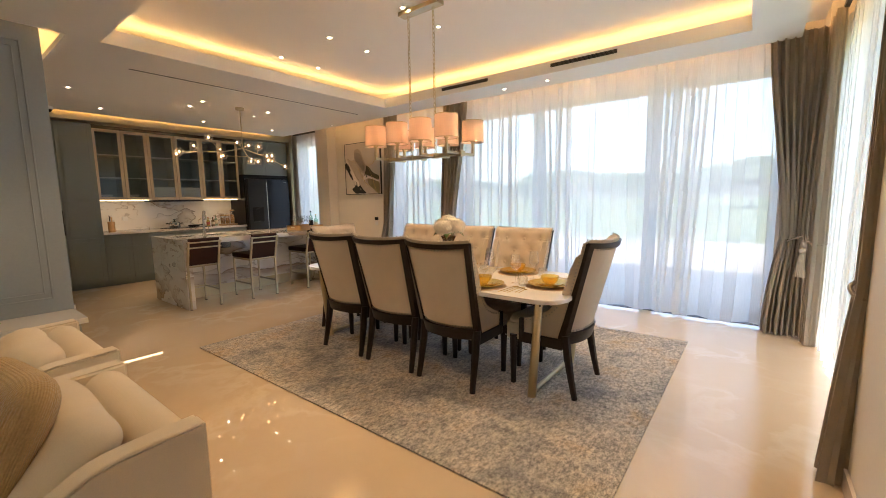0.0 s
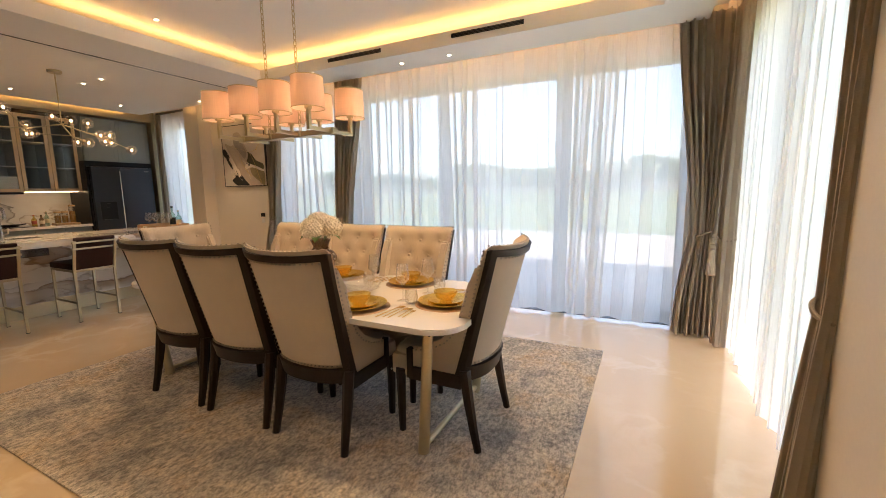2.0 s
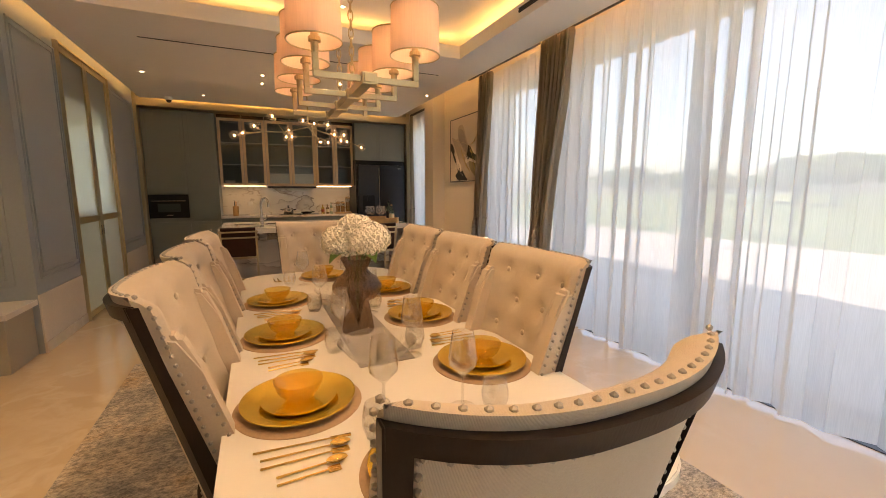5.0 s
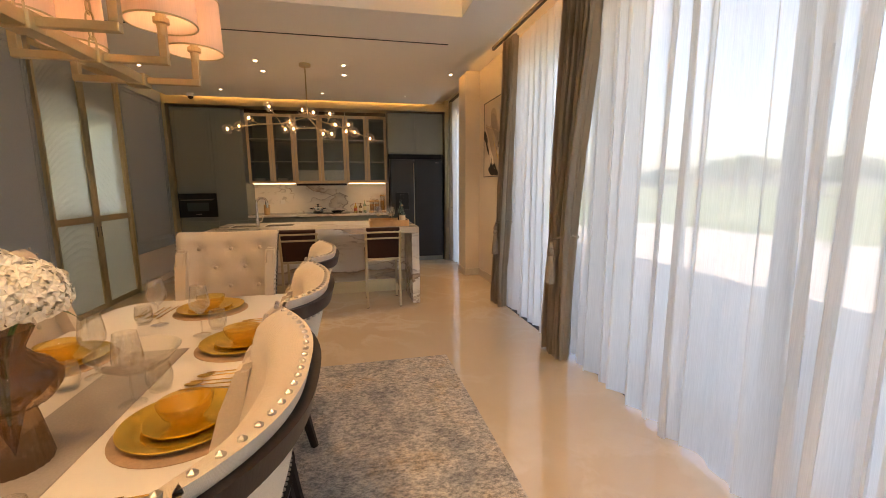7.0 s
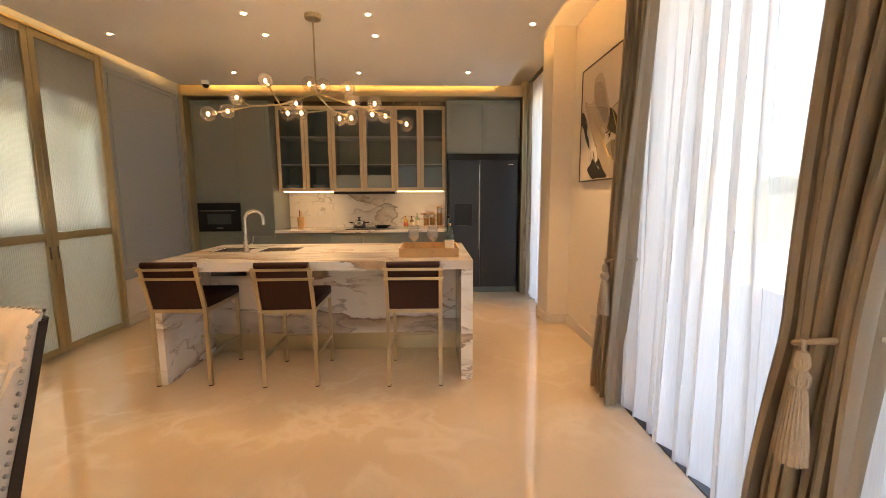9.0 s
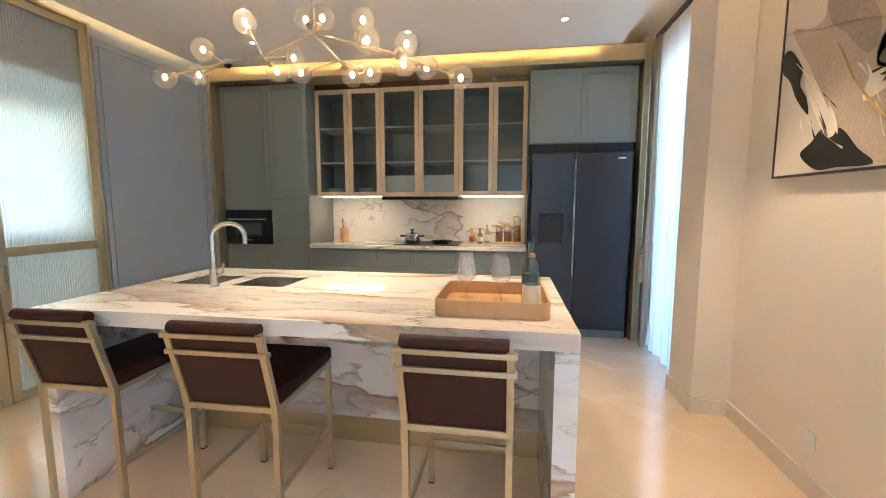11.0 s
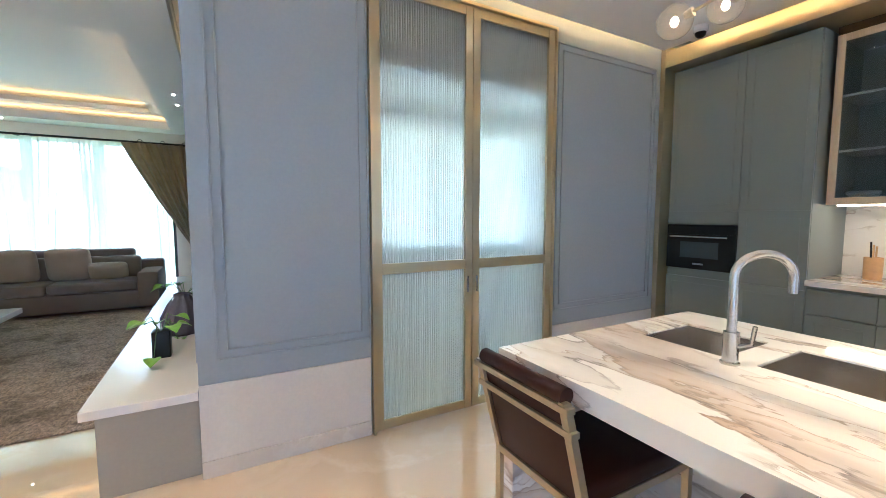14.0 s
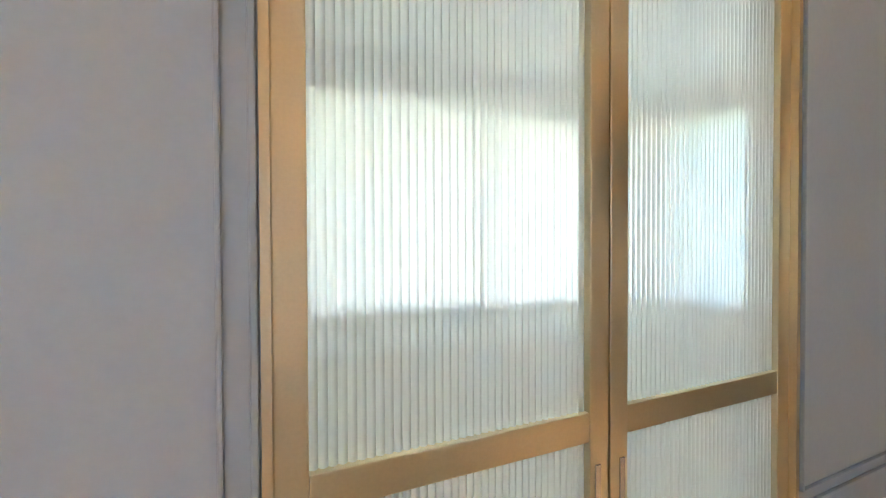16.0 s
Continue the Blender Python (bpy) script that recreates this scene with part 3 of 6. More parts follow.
for x in (-4.25, -3.36, -2.35, -1.35, -0.45):
    for y in (3.14, 3.64):
        downlight(x, y, TOP)
# The two at y 1.10 are unseen, added to warm the armchairs and floor.
for x, y, z in ((-2.49, 5.18, SOFFIT), (-1.91, 5.18, SOFFIT), (-5.98, 2.98, SOFFIT), (-6.40, 2.98, SOFFIT), (-5.98, 3.93, SOFFIT), (-6.40, 3.93, SOFFIT), (-6.13, 5.25, SOFFIT),
                (-7.48, 2.2, SOFFIT), (-7.48, 3.6, SOFFIT), (-7.45, 4.84, SOFFIT), (-6.4, 1.66, SOFFIT), (-3.4, 1.10, SOFFIT), (-1.5, 1.10, SOFFIT), (-4.25, -2.2, SOFFIT), (-4.25, -2.7, SOFFIT), (-2.0, -4.70, SOFFIT)):
    downlight(x, y, z)


def spot(x, y, z, watts, cone=70):
    s = new("spot_light", bpy.data.lights.new("spot_light", "SPOT"))
    s.data.energy, s.data.color, s.data.spot_size, s.data.spot_blend, s.data.shadow_soft_size = watts, WARM, radians(cone), 0.6, 0.03
    s.matrix_world = look((x, y, z - 0.02), (x, y, 0))


for x, y, z in ((-6.2, 2.98, SOFFIT), (-6.2, 3.93, SOFFIT), (-6.13, 5.25, SOFFIT), (-7.48, 3.6, SOFFIT), ):
    spot(x, y, z, SPOT)
# The spots at y 1.10 go with the two added, unseen downlights.
for x, y, z in ((-3.36, 3.4, TOP), (-1.35, 3.4, TOP), (-3.4, 1.10, SOFFIT), (-1.5, 1.10, SOFFIT), (-0.45, 3.4, TOP)):
    spot(x, y, z, SPOT * (0.7 if y < 2 else 1.2), 100)

# skirting
bm = bmesh.new()
box(-6.80, -5.1, 5.835, 5.85, 0, 0.10, 0.003, bm)
box(-7.185, -6.785, 5.615, 5.63, 0, 0.10, 0.003, bm)
box(-6.80, -6.785, 5.63, 5.835, 0, 0.10, 0.003, bm)
box(0.565, 0.58, -4.9, 2.95, 0, 0.10, 0.003, bm)
solo("baseboard", bm, M_SKIRT, "cream stone skirting along the walls", "baseboard", kind="structure")


# grey-blue wall: pale stone below, raised panels above
def moulding(parent, x0, x1, z0, z1, y):
    for k, w in ((0.0, 0.012), (0.05, 0.008)):
        bm = bmesh.new()
        a, b, c, d = x0 + k, x1 - k, z0 + k, z1 - k
        for q in ((a, a + w, c, d), (b - w, b, c, d), (a + w, b - w, c, c + w), (a + w, b - w, d - w, d)):
            box(q[0], q[1], y, y + 0.012, q[2], q[3], 0.003, bm)
        part("moulding", bm, M_BLUE, parent)


panels = thing("wall_panelling", "grey-blue wall moulding over a pale stone wainscot", "wall panelling", kind="structure")
for x0, x1 in ((-8.2, -6.905), (-5.43, -4.525)):
    part("wainscot", box(x0, x1, 1.16, 1.172, 0.09, 0.49), M_WAINSCOT, panels, "pale stone wainscot")
    part("skirting", box(x0, x1, 1.16, 1.18, 0.0, 0.09, 0.003), M_SKIRT, panels, "cream stone skirting")
moulding(panels, -5.436, -4.61, 0.605, 2.66, 1.16)
moulding(panels, -8.12, -6.935, 0.605, 2.66, 1.16)
side = thing("wall_panelling", "grey-blue wall moulding beside the console", "wall panelling", pose(-4.525, 1.1, 0, 0, 0, -90), kind="structure")
for y0 in (0.06, 1.65, 3.2):
    moulding(side, y0, y0 + 1.4, 0.575, 2.66, 0.0)

# sliding doors of reeded glass in champagne frames
DX0, DXM, DX1 = -5.455, -6.163, -6.88
for name, x0, x1 in (("door_1", DX0, DXM + 0.002), ("door_2", DXM - 0.002, DX1)):
    dr = thing(name, "reeded glass sliding door leaf in a champagne metal frame, closed", "door", Matrix.Translation((0, 1.16, 0)), "sliding doors", "structure")
    a, b = min(x0, x1), max(x0, x1)
    s = 0.055
    part("stile", box(a, a + s, -0.02, 0.02, 0.012, 2.72, 0.003), M_GOLD, dr)
    part("stile", box(b - s, b, -0.02, 0.02, 0.012, 2.72, 0.003), M_GOLD, dr)
    for z0, z1 in ((0.012, 0.07), (0.995, 1.062), (2.66, 2.72)):
        part("rail", box(a + s, b - s, -0.018, 0.018, z0, z1, 0.003), M_GOLD, dr)
    for z0, z1 in ((0.07, 0.995), (1.062, 2.66)):
        n = int((b - a - 2 * s) / 0.0165)
        pn = sheet(lambda u, v: Vector((a + s + u * (b - a - 2 * s), 0.0065 * abs(math.sin(math.pi * n * u)), z0 + v * (z1 - z0))), n * 6, 1)
        g = part("pane", pn, M_REED, dr, "reeded glass pane", True)
        g.visible_shadow = False
    hx = b - 0.035 if x1 < -6.5 else a + 0.035
    part("pull", box(hx - 0.008, hx + 0.008, 0.02, 0.024, 0.835, 0.945, 0.002), M_STEEL, dr, "slim recessed metal pull")
bm = bmesh.new()
box(-5.455, -5.44, 1.10, 1.20, 0, 2.74, bm=bm)
box(-6.895, -6.88, 1.10, 1.20, 0, 2.74, bm=bm)
box(-6.88, -5.455, 1.10, 1.20, 2.72, 2.74, bm=bm)
solo("trim", bm, M_GOLD, "champagne metal lining of the sliding door opening", "door frame", kind="structure")


# windows: dark frames with clear panes
def window(name, x0, x1, z0, z1, y, bars, turn=0.0, at=(0, 0)):
    w = thing(name, "full-height window in a dark metal frame", "window", Matrix.Translation((at[0], at[1], 0)) @ pose(0, 0, 0, 0, 0, turn), kind="structure")
    f = 0.05
    for q in ((x0, x0 + f, z0, z1), (x1 - f, x1, z0, z1), (x0 + f, x1 - f, z0, z0 + 0.06), (x0 + f, x1 - f, z1 - f, z1)):
        part("window_frame", box(q[0], q[1], y, y + 0.07, q[2], q[3], 0.003), M_FRAME, w)
    xs = [x0 + f] + list(bars) + [x1 - f]
    for x in bars:
        part("mullion", box(x - 0.07, x + 0.07, y, y + 0.07, z0 + 0.06, z1 - f, 0.003), M_FRAME, w)
    for u, v in zip(xs, xs[1:]):
        g = part("pane", box(u, v, y + 0.03, y + 0.036, z0 + 0.06, z1 - f), M_PANE, w, "clear glass pane")
        g.visible_shadow = False


window("window_1", -3.62, 0.34, 0.0, 2.62, 5.93, (-2.36, -0.88))
window("window_2", -5.1, -3.88, 0.0, 2.62, 5.93, ())
window("window_3", -8.12, -7.17, 0.0, 2.62, 5.93, ())
window("window_4", -2.45, 0.0, 0.0, 2.62, 0.0, (-1.2,), -90, (0.90, 2.95))
window("window_5", -4.0, -0.3, 0.0, 2.55, -5.03, (-3.0, -2.15, -1.2))
window("window_6", -8.7, -4.9, 0.95, 2.4, -1.30, (-7.4, -6.1))
# Unseen west window, added to bring more daylight into the pantry.
window("pantry_fill_window", -0.9, 0.9, 0.95, 2.4, 0.0, (), 90, (-8.99, -0.1))

for x0, x1 in ((-5.1, -3.88), (-3.62, 0.34)):
    solo("window_track", box(x0, x1, 5.63, 5.845, 0.0, 0.006, 0.002), M_FRAME, "dark metal track set along the window floor", "window track", kind="structure")

# ---- outdoors ----
solo("ground", box(-400, 400, -400, 400, -0.6, -0.5), M_LAWN, "mown green lawn reaching to the horizon", "lawn", kind="structure")
solo("terrace", box(-14, 9, 6.1, 15.0, -0.45, -0.04, 0.01), M_DECK, "pale stone terrace outside the windows", "terrace", kind="structure")
bm = box(-9.3, 1.3, -1.4, 6.5, 3.25, 3.5)
# Unseen deep overhang, added to keep direct sun off the living-room window.
box(-4.9, 1.3, -8.6, -1.4, 3.25, 3.5, bm=bm)
solo("roof", bm, M_OUT, "unseen flat roof slab, its deep south overhang added to block sun", "roof", kind="structure")

# ---- dining things ----
def fabric_mottle(name, dark, pale, warm):
    """Worn pile: broad clouds of three tones, broken by short dashes across the weave."""
    m = mat(name, pale, 0.95, vary=0.3, scale=9, fine=90, bump=0.5, depth=0.006)
    n, l = m.node_tree.nodes, m.node_tree.links
    co, mp = n.new("ShaderNodeTexCoord"), n.new("ShaderNodeMapping")
    mp.inputs["Scale"].default_value = (1.5, 0.8, 1.0)
    l.new(co.outputs["Object"], mp.inputs["Vector"])
    patch, speck = n.new("ShaderNodeTexNoise"), n.new("ShaderNodeTexNoise")
    patch.inputs["Scale"].default_value, patch.inputs["Detail"].default_value, patch.inputs["Roughness"].default_value = 2.3, 9, 0.70
    speck.inputs["Scale"].default_value, speck.inputs["Detail"].default_value, speck.inputs["Roughness"].default_value = 42.0, 9, 0.80
    l.new(co.outputs["Object"], patch.inputs["Vector"])
    l.new(mp.outputs["Vector"], speck.inputs["Vector"])
    r1, r2 = n.new("ShaderNodeValToRGB"), n.new("ShaderNodeValToRGB")
    r1.color_ramp.elements[0].position, r1.color_ramp.elements[0].color = 0.38, (*dark, 1)
    r1.color_ramp.elements[1].position, r1.color_ramp.elements[1].color = 0.68, (*warm, 1)
    mid = r1.color_ramp.elements.new(0.53)
    mid.color = (*pale, 1)
    r2.color_ramp.elements[0].position, r2.color_ramp.elements[0].color = 0.41, (0.46, 0.46, 0.48, 1)
    r2.color_ramp.elements[1].position, r2.color_ramp.elements[1].color = 0.60, (1.40, 1.38, 1.34, 1)
    l.new(patch.outputs["Fac"], r1.inputs["Fac"])
    l.new(speck.outputs["Fac"], r2.inputs["Fac"])
    mul = n.new("ShaderNodeMix")
    mul.data_type, mul.blend_type = "RGBA", "MULTIPLY"
    mul.inputs["Factor"].default_value = 1.0
    l.new(r1.outputs["Color"], mul.inputs["A"])
    l.new(r2.outputs["Color"], mul.inputs["B"])
    l.new(mul.outputs["Result"], n["Principled BSDF"].inputs["Base Color"])
    return m


M_RUG = fabric_mottle("mottled_grey_rug", (0.29, 0.285, 0.285), (0.52, 0.47, 0.415), (0.46, 0.345, 0.225))
solo("area_rug", box(-3.92, -0.26, 1.90, 4.65, 0.0, 0.012, 0.004), M_RUG, "distressed grey and brown area rug under the dining table", "rug")

# table
TZ = 0.725
table = thing("dining_table", "white stone dining table with rounded corners on brass legs", "table", Matrix.Translation((-2.07, 3.20, 0.012)))
part("tabletop", prism(rounded(-1.33, 1.33, -0.50, 0.50, 0.16, 8), TZ - 0.012 - 0.028, TZ - 0.012, 0.005), M_TABLE, table, "white stone top", True)
for sx in (-1, 1):
    for sy in (-1, 1):
        part("leg", tube([(sx * 1.10, sy * 0.36, 0.0), (sx * 1.16, sy * 0.40, TZ - 0.045)], [0.030, 0.026], 16), M_GOLD, table, "round brass leg", True)
    part("stretcher", tube([(sx * 1.105, -0.36, 0.035), (sx * 1.105, 0.36, 0.035)], 0.016, 12), M_GOLD, table, "brass floor stretcher", True)
part("underframe", box(-1.18, 1.18, -0.42, 0.42, TZ - 0.075, TZ - 0.042, 0.004), M_DARK, table)


# chair: faces +y, origin on the floor between the back legs
def back_point(u, v, off):
    w = 0.245 + 0.035 * max(v, 0.0) ** 1.2
    lean = 0.035 - 0.172 * v
    curve = 0.085 * abs(u) ** 2.6
    z = 0.40 + 0.678 * v + (0.012 * u * u - 0.006) * v
    return Vector((u * w, lean + curve + off, z))


def dining_chair():
    ch = thing("dining_chair", "button-tufted beige linen dining chair with dark espresso frame and nailheads", "chair", group="dining chairs")
    for s in (-1, 1):
        part("back_leg", tube([(s * 0.245, 0.030, 0.0), (s * 0.241, 0.058, 0.13), (s * 0.238, 0.085, 0.28), (s * 0.236, 0.105, 0.43)], [0.020, 0.024, 0.029, 0.031], 8), M_DARK, ch, "curved dark wooden leg", True)
        part("front_leg", tube([(s * 0.235, 0.49, 0.0), (s * 0.238, 0.49, 0.37)], [0.019, 0.029], 8), M_DARK, ch, "tapered dark wooden leg", True)
    seat = part("seat", merge(box(-0.240, 0.240, 0.14, 0.55, 0.33, 0.45, 0.02), cushion(0.45, 0.46, 0.11), Matrix.Translation((0, 0.33, 0.455))), M_LINEN, ch, "", True)
    buttons = [(u, v) for r, v in enumerate((0.30, 0.48, 0.66, 0.84)) for u in ((-0.62, 0.0, 0.62) if r % 2 else (-0.31, 0.31))]

    def inner(u, v):
        a = 2 * u - 1
        base = back_point(a, 0.10 + 0.90 * v, 0.0)
        puff = 0.066 + 0.020 * (1 - a * a) * math.sin(math.pi * min(1, v * 1.02))
        for bu, bv in buttons:
            r2 = ((a - bu) * 0.25) ** 2 + ((v - bv) * 0.6) ** 2
            puff -= 0.020 * math.exp(-r2 / 0.0009) + 0.006 * math.exp(-r2 / 0.006)
        edge = max(0.0, abs(a) - 0.86) / 0.14
        tope = max(0.0, v - 0.93) / 0.07
        puff -= 0.035 * edge ** 2 + 0.04 * tope ** 2
        return base + Vector((0, puff, 0))
    n, k = 36, 36
    bm = bmesh.new()
    gi = [[bm.verts.new(inner(i / n, j / k)) for j in range(k + 1)] for i in range(n + 1)]
    go = [[bm.verts.new(back_point(2 * i / n - 1, 0.10 + 0.90 * j / k, 0.0)) for j in range(k + 1)] for i in range(n + 1)]
    for g in (gi, go):
        for i in range(n):
            for j in range(k):
                bm.faces.new((g[i][j], g[i + 1][j], g[i + 1][j + 1], g[i][j + 1]))
    for i in range(n):
        bm.faces.new((gi[i][k], gi[i + 1][k], go[i + 1][k], go[i][k]))
        bm.faces.new((gi[i][0], gi[i + 1][0], go[i + 1][0], go[i][0]))
    for j in range(k):
        bm.faces.new((gi[0][j], gi[0][j + 1], go[0][j + 1], go[0][j]))
        bm.faces.new((gi[n][j], gi[n][j + 1], go[n][j + 1], go[n][j]))
    back = part("backrest", bm, M_LINEN, ch, "tufted linen backrest", True)
    for bu, bv in buttons:
        p = inner((bu + 1) / 2, bv) + Vector((0, 0.004, 0))
        b = bmesh.new()
        bmesh.ops.create_uvsphere(b, u_segments=10, v_segments=6, radius=0.012, matrix=Matrix.Translation(p) @ Matrix.Diagonal((1, 0.6, 1, 1)))
        part("button", b, M_LINEN, back, "", True)

    # dark frame on the outer face
    def band(u0, u1, v0, v1, nu, nv, thick=0.016, deep=0.004):
        b = bmesh.new()
        f = [[[b.verts.new(back_point(u0 + (u1 - u0) * i / nu, v0 + (v1 - v0) * j / nv, o if o < 0 else o * max(0.25, 1 - (v0 + (v1 - v0) * j / nv)))) for j in range(nv + 1)] for i in range(nu + 1)] for o in (-thick, deep)]
        for g in f:
            for i in range(nu):
                for j in range(nv):
                    b.faces.new((g[i][j], g[i + 1][j], g[i + 1][j + 1], g[i][j + 1]))
        for i in range(nu):
            for j in (0, nv):
                b.faces.new((f[0][i][j], f[0][i + 1][j], f[1][i + 1][j], f[1][i][j]))
        for j in range(nv):
            for i in (0, nu):
                b.faces.new((f[0][i][j], f[0][i][j + 1], f[1][i][j + 1], f[1][i][j]))
        return b
    for s in (-1, 1):
        part("back_post", band(s * 0.915, s * 1.02, -0.02, 0.965, 2, 18, 0.016, 0.030), M_DARK, ch, "dark wooden back post", True)
    part("top_rail", band(-1.01, 1.01, 0.92, 0.97, 20, 2, 0.0175), M_DARK, ch, "dark wooden top rail", True)
    part("bottom_rail", band(-1.0, 1.0, -0.05, 0.07, 20, 2, 0.02), M_DARK, ch, "dark wooden bottom rail", True)
    # slope arms
    prof = [(0.13, 0.34), (0.42, 0.34), (0.42, 0.505), (0.36, 0.515), (0.29, 0.535), (0.22, 0.575), (0.17, 0.63), (0.138, 0.70), (0.112, 0.79), (0.085, 0.89), (0.05, 0.98), (0.01, 0.99), (0.06, 0.75), (0.10, 0.50)]
    prof = [(y - 0.018 * max(0.0, (z - 0.5) / 0.5), z) for y, z in prof]
    trim = bmesh.new()
    for s in (-1, 1):
        bm = bmesh.new()
        x0, x1 = s * 0.212, s * 0.275
        lo = [bm.verts.new((x0, y, z)) for y, z in prof]
        hi = [bm.verts.new((s * (0.243 + 0.035 * min(1, max(0, (z - 0.4) / 0.655))), y, z)) for y, z in prof]
        bm.faces.new(lo)
        bm.faces.new(hi)
        for i in range(len(prof)):
            j = (i + 1) % len(prof)
            bm.faces.new((lo[i], lo[j], hi[j], hi[i]))
        bmesh.ops.bevel(bm, geom=bm.edges[:], offset=0.012, segments=2, affect="EDGES")
        part("arm", bm, M_LINEN, ch, "sloping upholstered side arm", True)
        part("arm_rail", box(min(s * 0.225, s * 0.256), max(s * 0.225, s * 0.256), 0.12, 0.43, 0.325, 0.40, 0.004), M_DARK, ch)
        part("arm_post", box(min(s * 0.222, s * 0.26), max(s * 0.222, s * 0.26), 0.405, 0.44, 0.33, 0.50, 0.005), M_DARK, ch, "dark wooden arm post")
        line = [Vector((s * (0.246 + 0.035 * min(1, max(0, (z - 0.4) / 0.655))), y - 0.006, z - 0.014)) for y, z in prof[2:10]]
        for a, b in zip(line, line[1:]):
            m = max(1, int((b - a).length / 0.024))
            for q in range(m):
                bmesh.ops.create_icosphere(trim, subdivisions=1, radius=0.0062, matrix=Matrix.Translation(a.lerp(b, q / m)))
    path = [back_point(-0.885, 0.12 + 0.78 * i / 22, -0.003) for i in range(23)] + [back_point(0.885, 0.12 + 0.78 * i / 22, -0.003) for i in range(23)]
    path += [back_point(-0.87 + 1.74 * i / 18, 0.907, -0.003) for i in range(19)] + [back_point(-0.8 + 1.6 * i / 18, 0.09, -0.003) for i in range(19)]
    path += [back_point(s, 0.20 + 0.76 * i / 22, 0.030) + Vector((s * 0.003, 0, 0)) for s in (-1, 1) for i in range(23)]
    path += [back_point(-1 + 2 * i / 22, 1.0, 0.012) for i in range(23)]
    path += [Vector((x * 0.238, 0.553, 0.352)) for x in [-1 + 2 * i / 20 for i in range(21)]]
    for p in path:
        bmesh.ops.create_icosphere(trim, subdivisions=1, radius=0.0062, matrix=Matrix.Translation(p))
    tagged(part("nailhead_trim", trim, M_NAIL, ch, "row of pewter nailheads", True), kind="stuff")
    return ch


RZ = 0.012
first = dining_chair()
first.matrix_basis = pose(-1.565, 2.602, RZ)
for x in (-2.14, -2.73):
    copy_thing(first, pose(x, 2.602, RZ, 0, 0, random.uniform(-1.5, 1.5)))
for x in (-1.51, -2.10, -2.69):
    copy_thing(first, pose(x, 3.742, RZ, 0, 0, 180 + random.uniform(-1, 1)))
copy_thing(first, pose(-0.685, 3.20, RZ, 0, 0, 90))
copy_thing(first, pose(-3.51, 3.22, RZ, 0, 0, -90))


# place settings
def setting(x, y, turn):
    m = Matrix.Translation((x, y, TZ)) @ pose(0, 0, 0, 0, 0, turn)
    pm = solo("placemat", lathe([(0, 0.004), (0.168, 0.004), (0.172, 0.002), (0.172, 0.0), (0, 0.0)], 48), M_PLACEMAT, "round tan woven placemat on the table", "placemat", "placemats", m=m, smooth=True)
    pl = solo("dinner_plate", lathe([(0, 0.006), (0.085, 0.006), (0.10, 0.009), (0.150, 0.022), (0.154, 0.022), (0.154, 0.018), (0.10, 0.002), (0.08, 0.0), (0, 0.0)], 56), M_GOLDPLATE, "wide golden glazed dinner plate", "plate", "dinner plates", m=m @ pose(0, 0, 0.0045), smooth=True)
    sp = solo("side_plate", lathe([(0, 0.006), (0.06, 0.006), (0.098, 0.016), (0.101, 0.016), (0.101, 0.012), (0.06, 0.0), (0, 0.0)], 48), M_GOLDPLATE, "smaller golden glass plate stacked on a dinner plate", "plate", "side plates", m=m @ pose(0.004, 0, 0.011), smooth=True)
    bo = solo("bowl", lathe([(0, 0.006), (0.03, 0.006), (0.052, 0.030), (0.064, 0.056), (0.067, 0.058), (0.066, 0.052), (0.056, 0.026), (0.032, 0.0), (0, 0.0)], 40), M_AMBERGLASS, "amber glass bowl on golden plates", "bowl", "amber bowls", m=m @ pose(0, 0, 0.0175), smooth=True)

    def piece(kind, px, rot, length, tip):
        bm = tube([(0, -length / 2, 0.003), (0, length * 0.1, 0.004), (0, length * 0.30, 0.004)], [0.0036, 0.0026, 0.0026], 6, squash=0.6)
        if tip == "spoon":
            merge(bm, lathe([(0, -0.004), (0.012, -0.002), (0.016, 0.002), (0.013, 0.001), (0, -0.002)], 14), Matrix.Translation((0, length * 0.30 + 0.022, 0.006)) @ Matrix.Diagonal((0.9, 1.5, 1, 1)))
        elif tip == "fork":
            box(-0.010, 0.010, length * 0.29, length * 0.36, 0.002, 0.004, 0.0008, bm)
            for q in (-0.0085, -0.003, 0.003, 0.0085):
                box(q - 0.0014, q + 0.0014, length * 0.36, length * 0.5, 0.002, 0.004, 0.0, bm)
        else:
            box(-0.007, 0.005, length * 0.28, length * 0.5, 0.002, 0.0042, 0.0012, bm)
        solo(kind, bm, M_CUTLERY, "slim polished gold " + kind + " laid beside a plate", kind, "gold cutlery", m=m @ pose(px, -0.01, 0.0, 0, 0, rot), smooth=True)
    piece("knife", 0.205, -4, 0.22, "knife")
    piece("spoon", 0.235, -2, 0.19, "spoon")
    piece("fork", 0.262, 0, 0.19, "fork")
    piece("spoon", 0.300, 3, 0.13, "spoon")
    piece("fork", 0.325, 3, 0.13, "fork")
    for gx, gy, h in ((0.16, 0.20, 0.22), ):
        wine_glass(m @ pose(gx, gy, 0), h)
    tumbler(m @ pose(0.24, 0.16, 0))


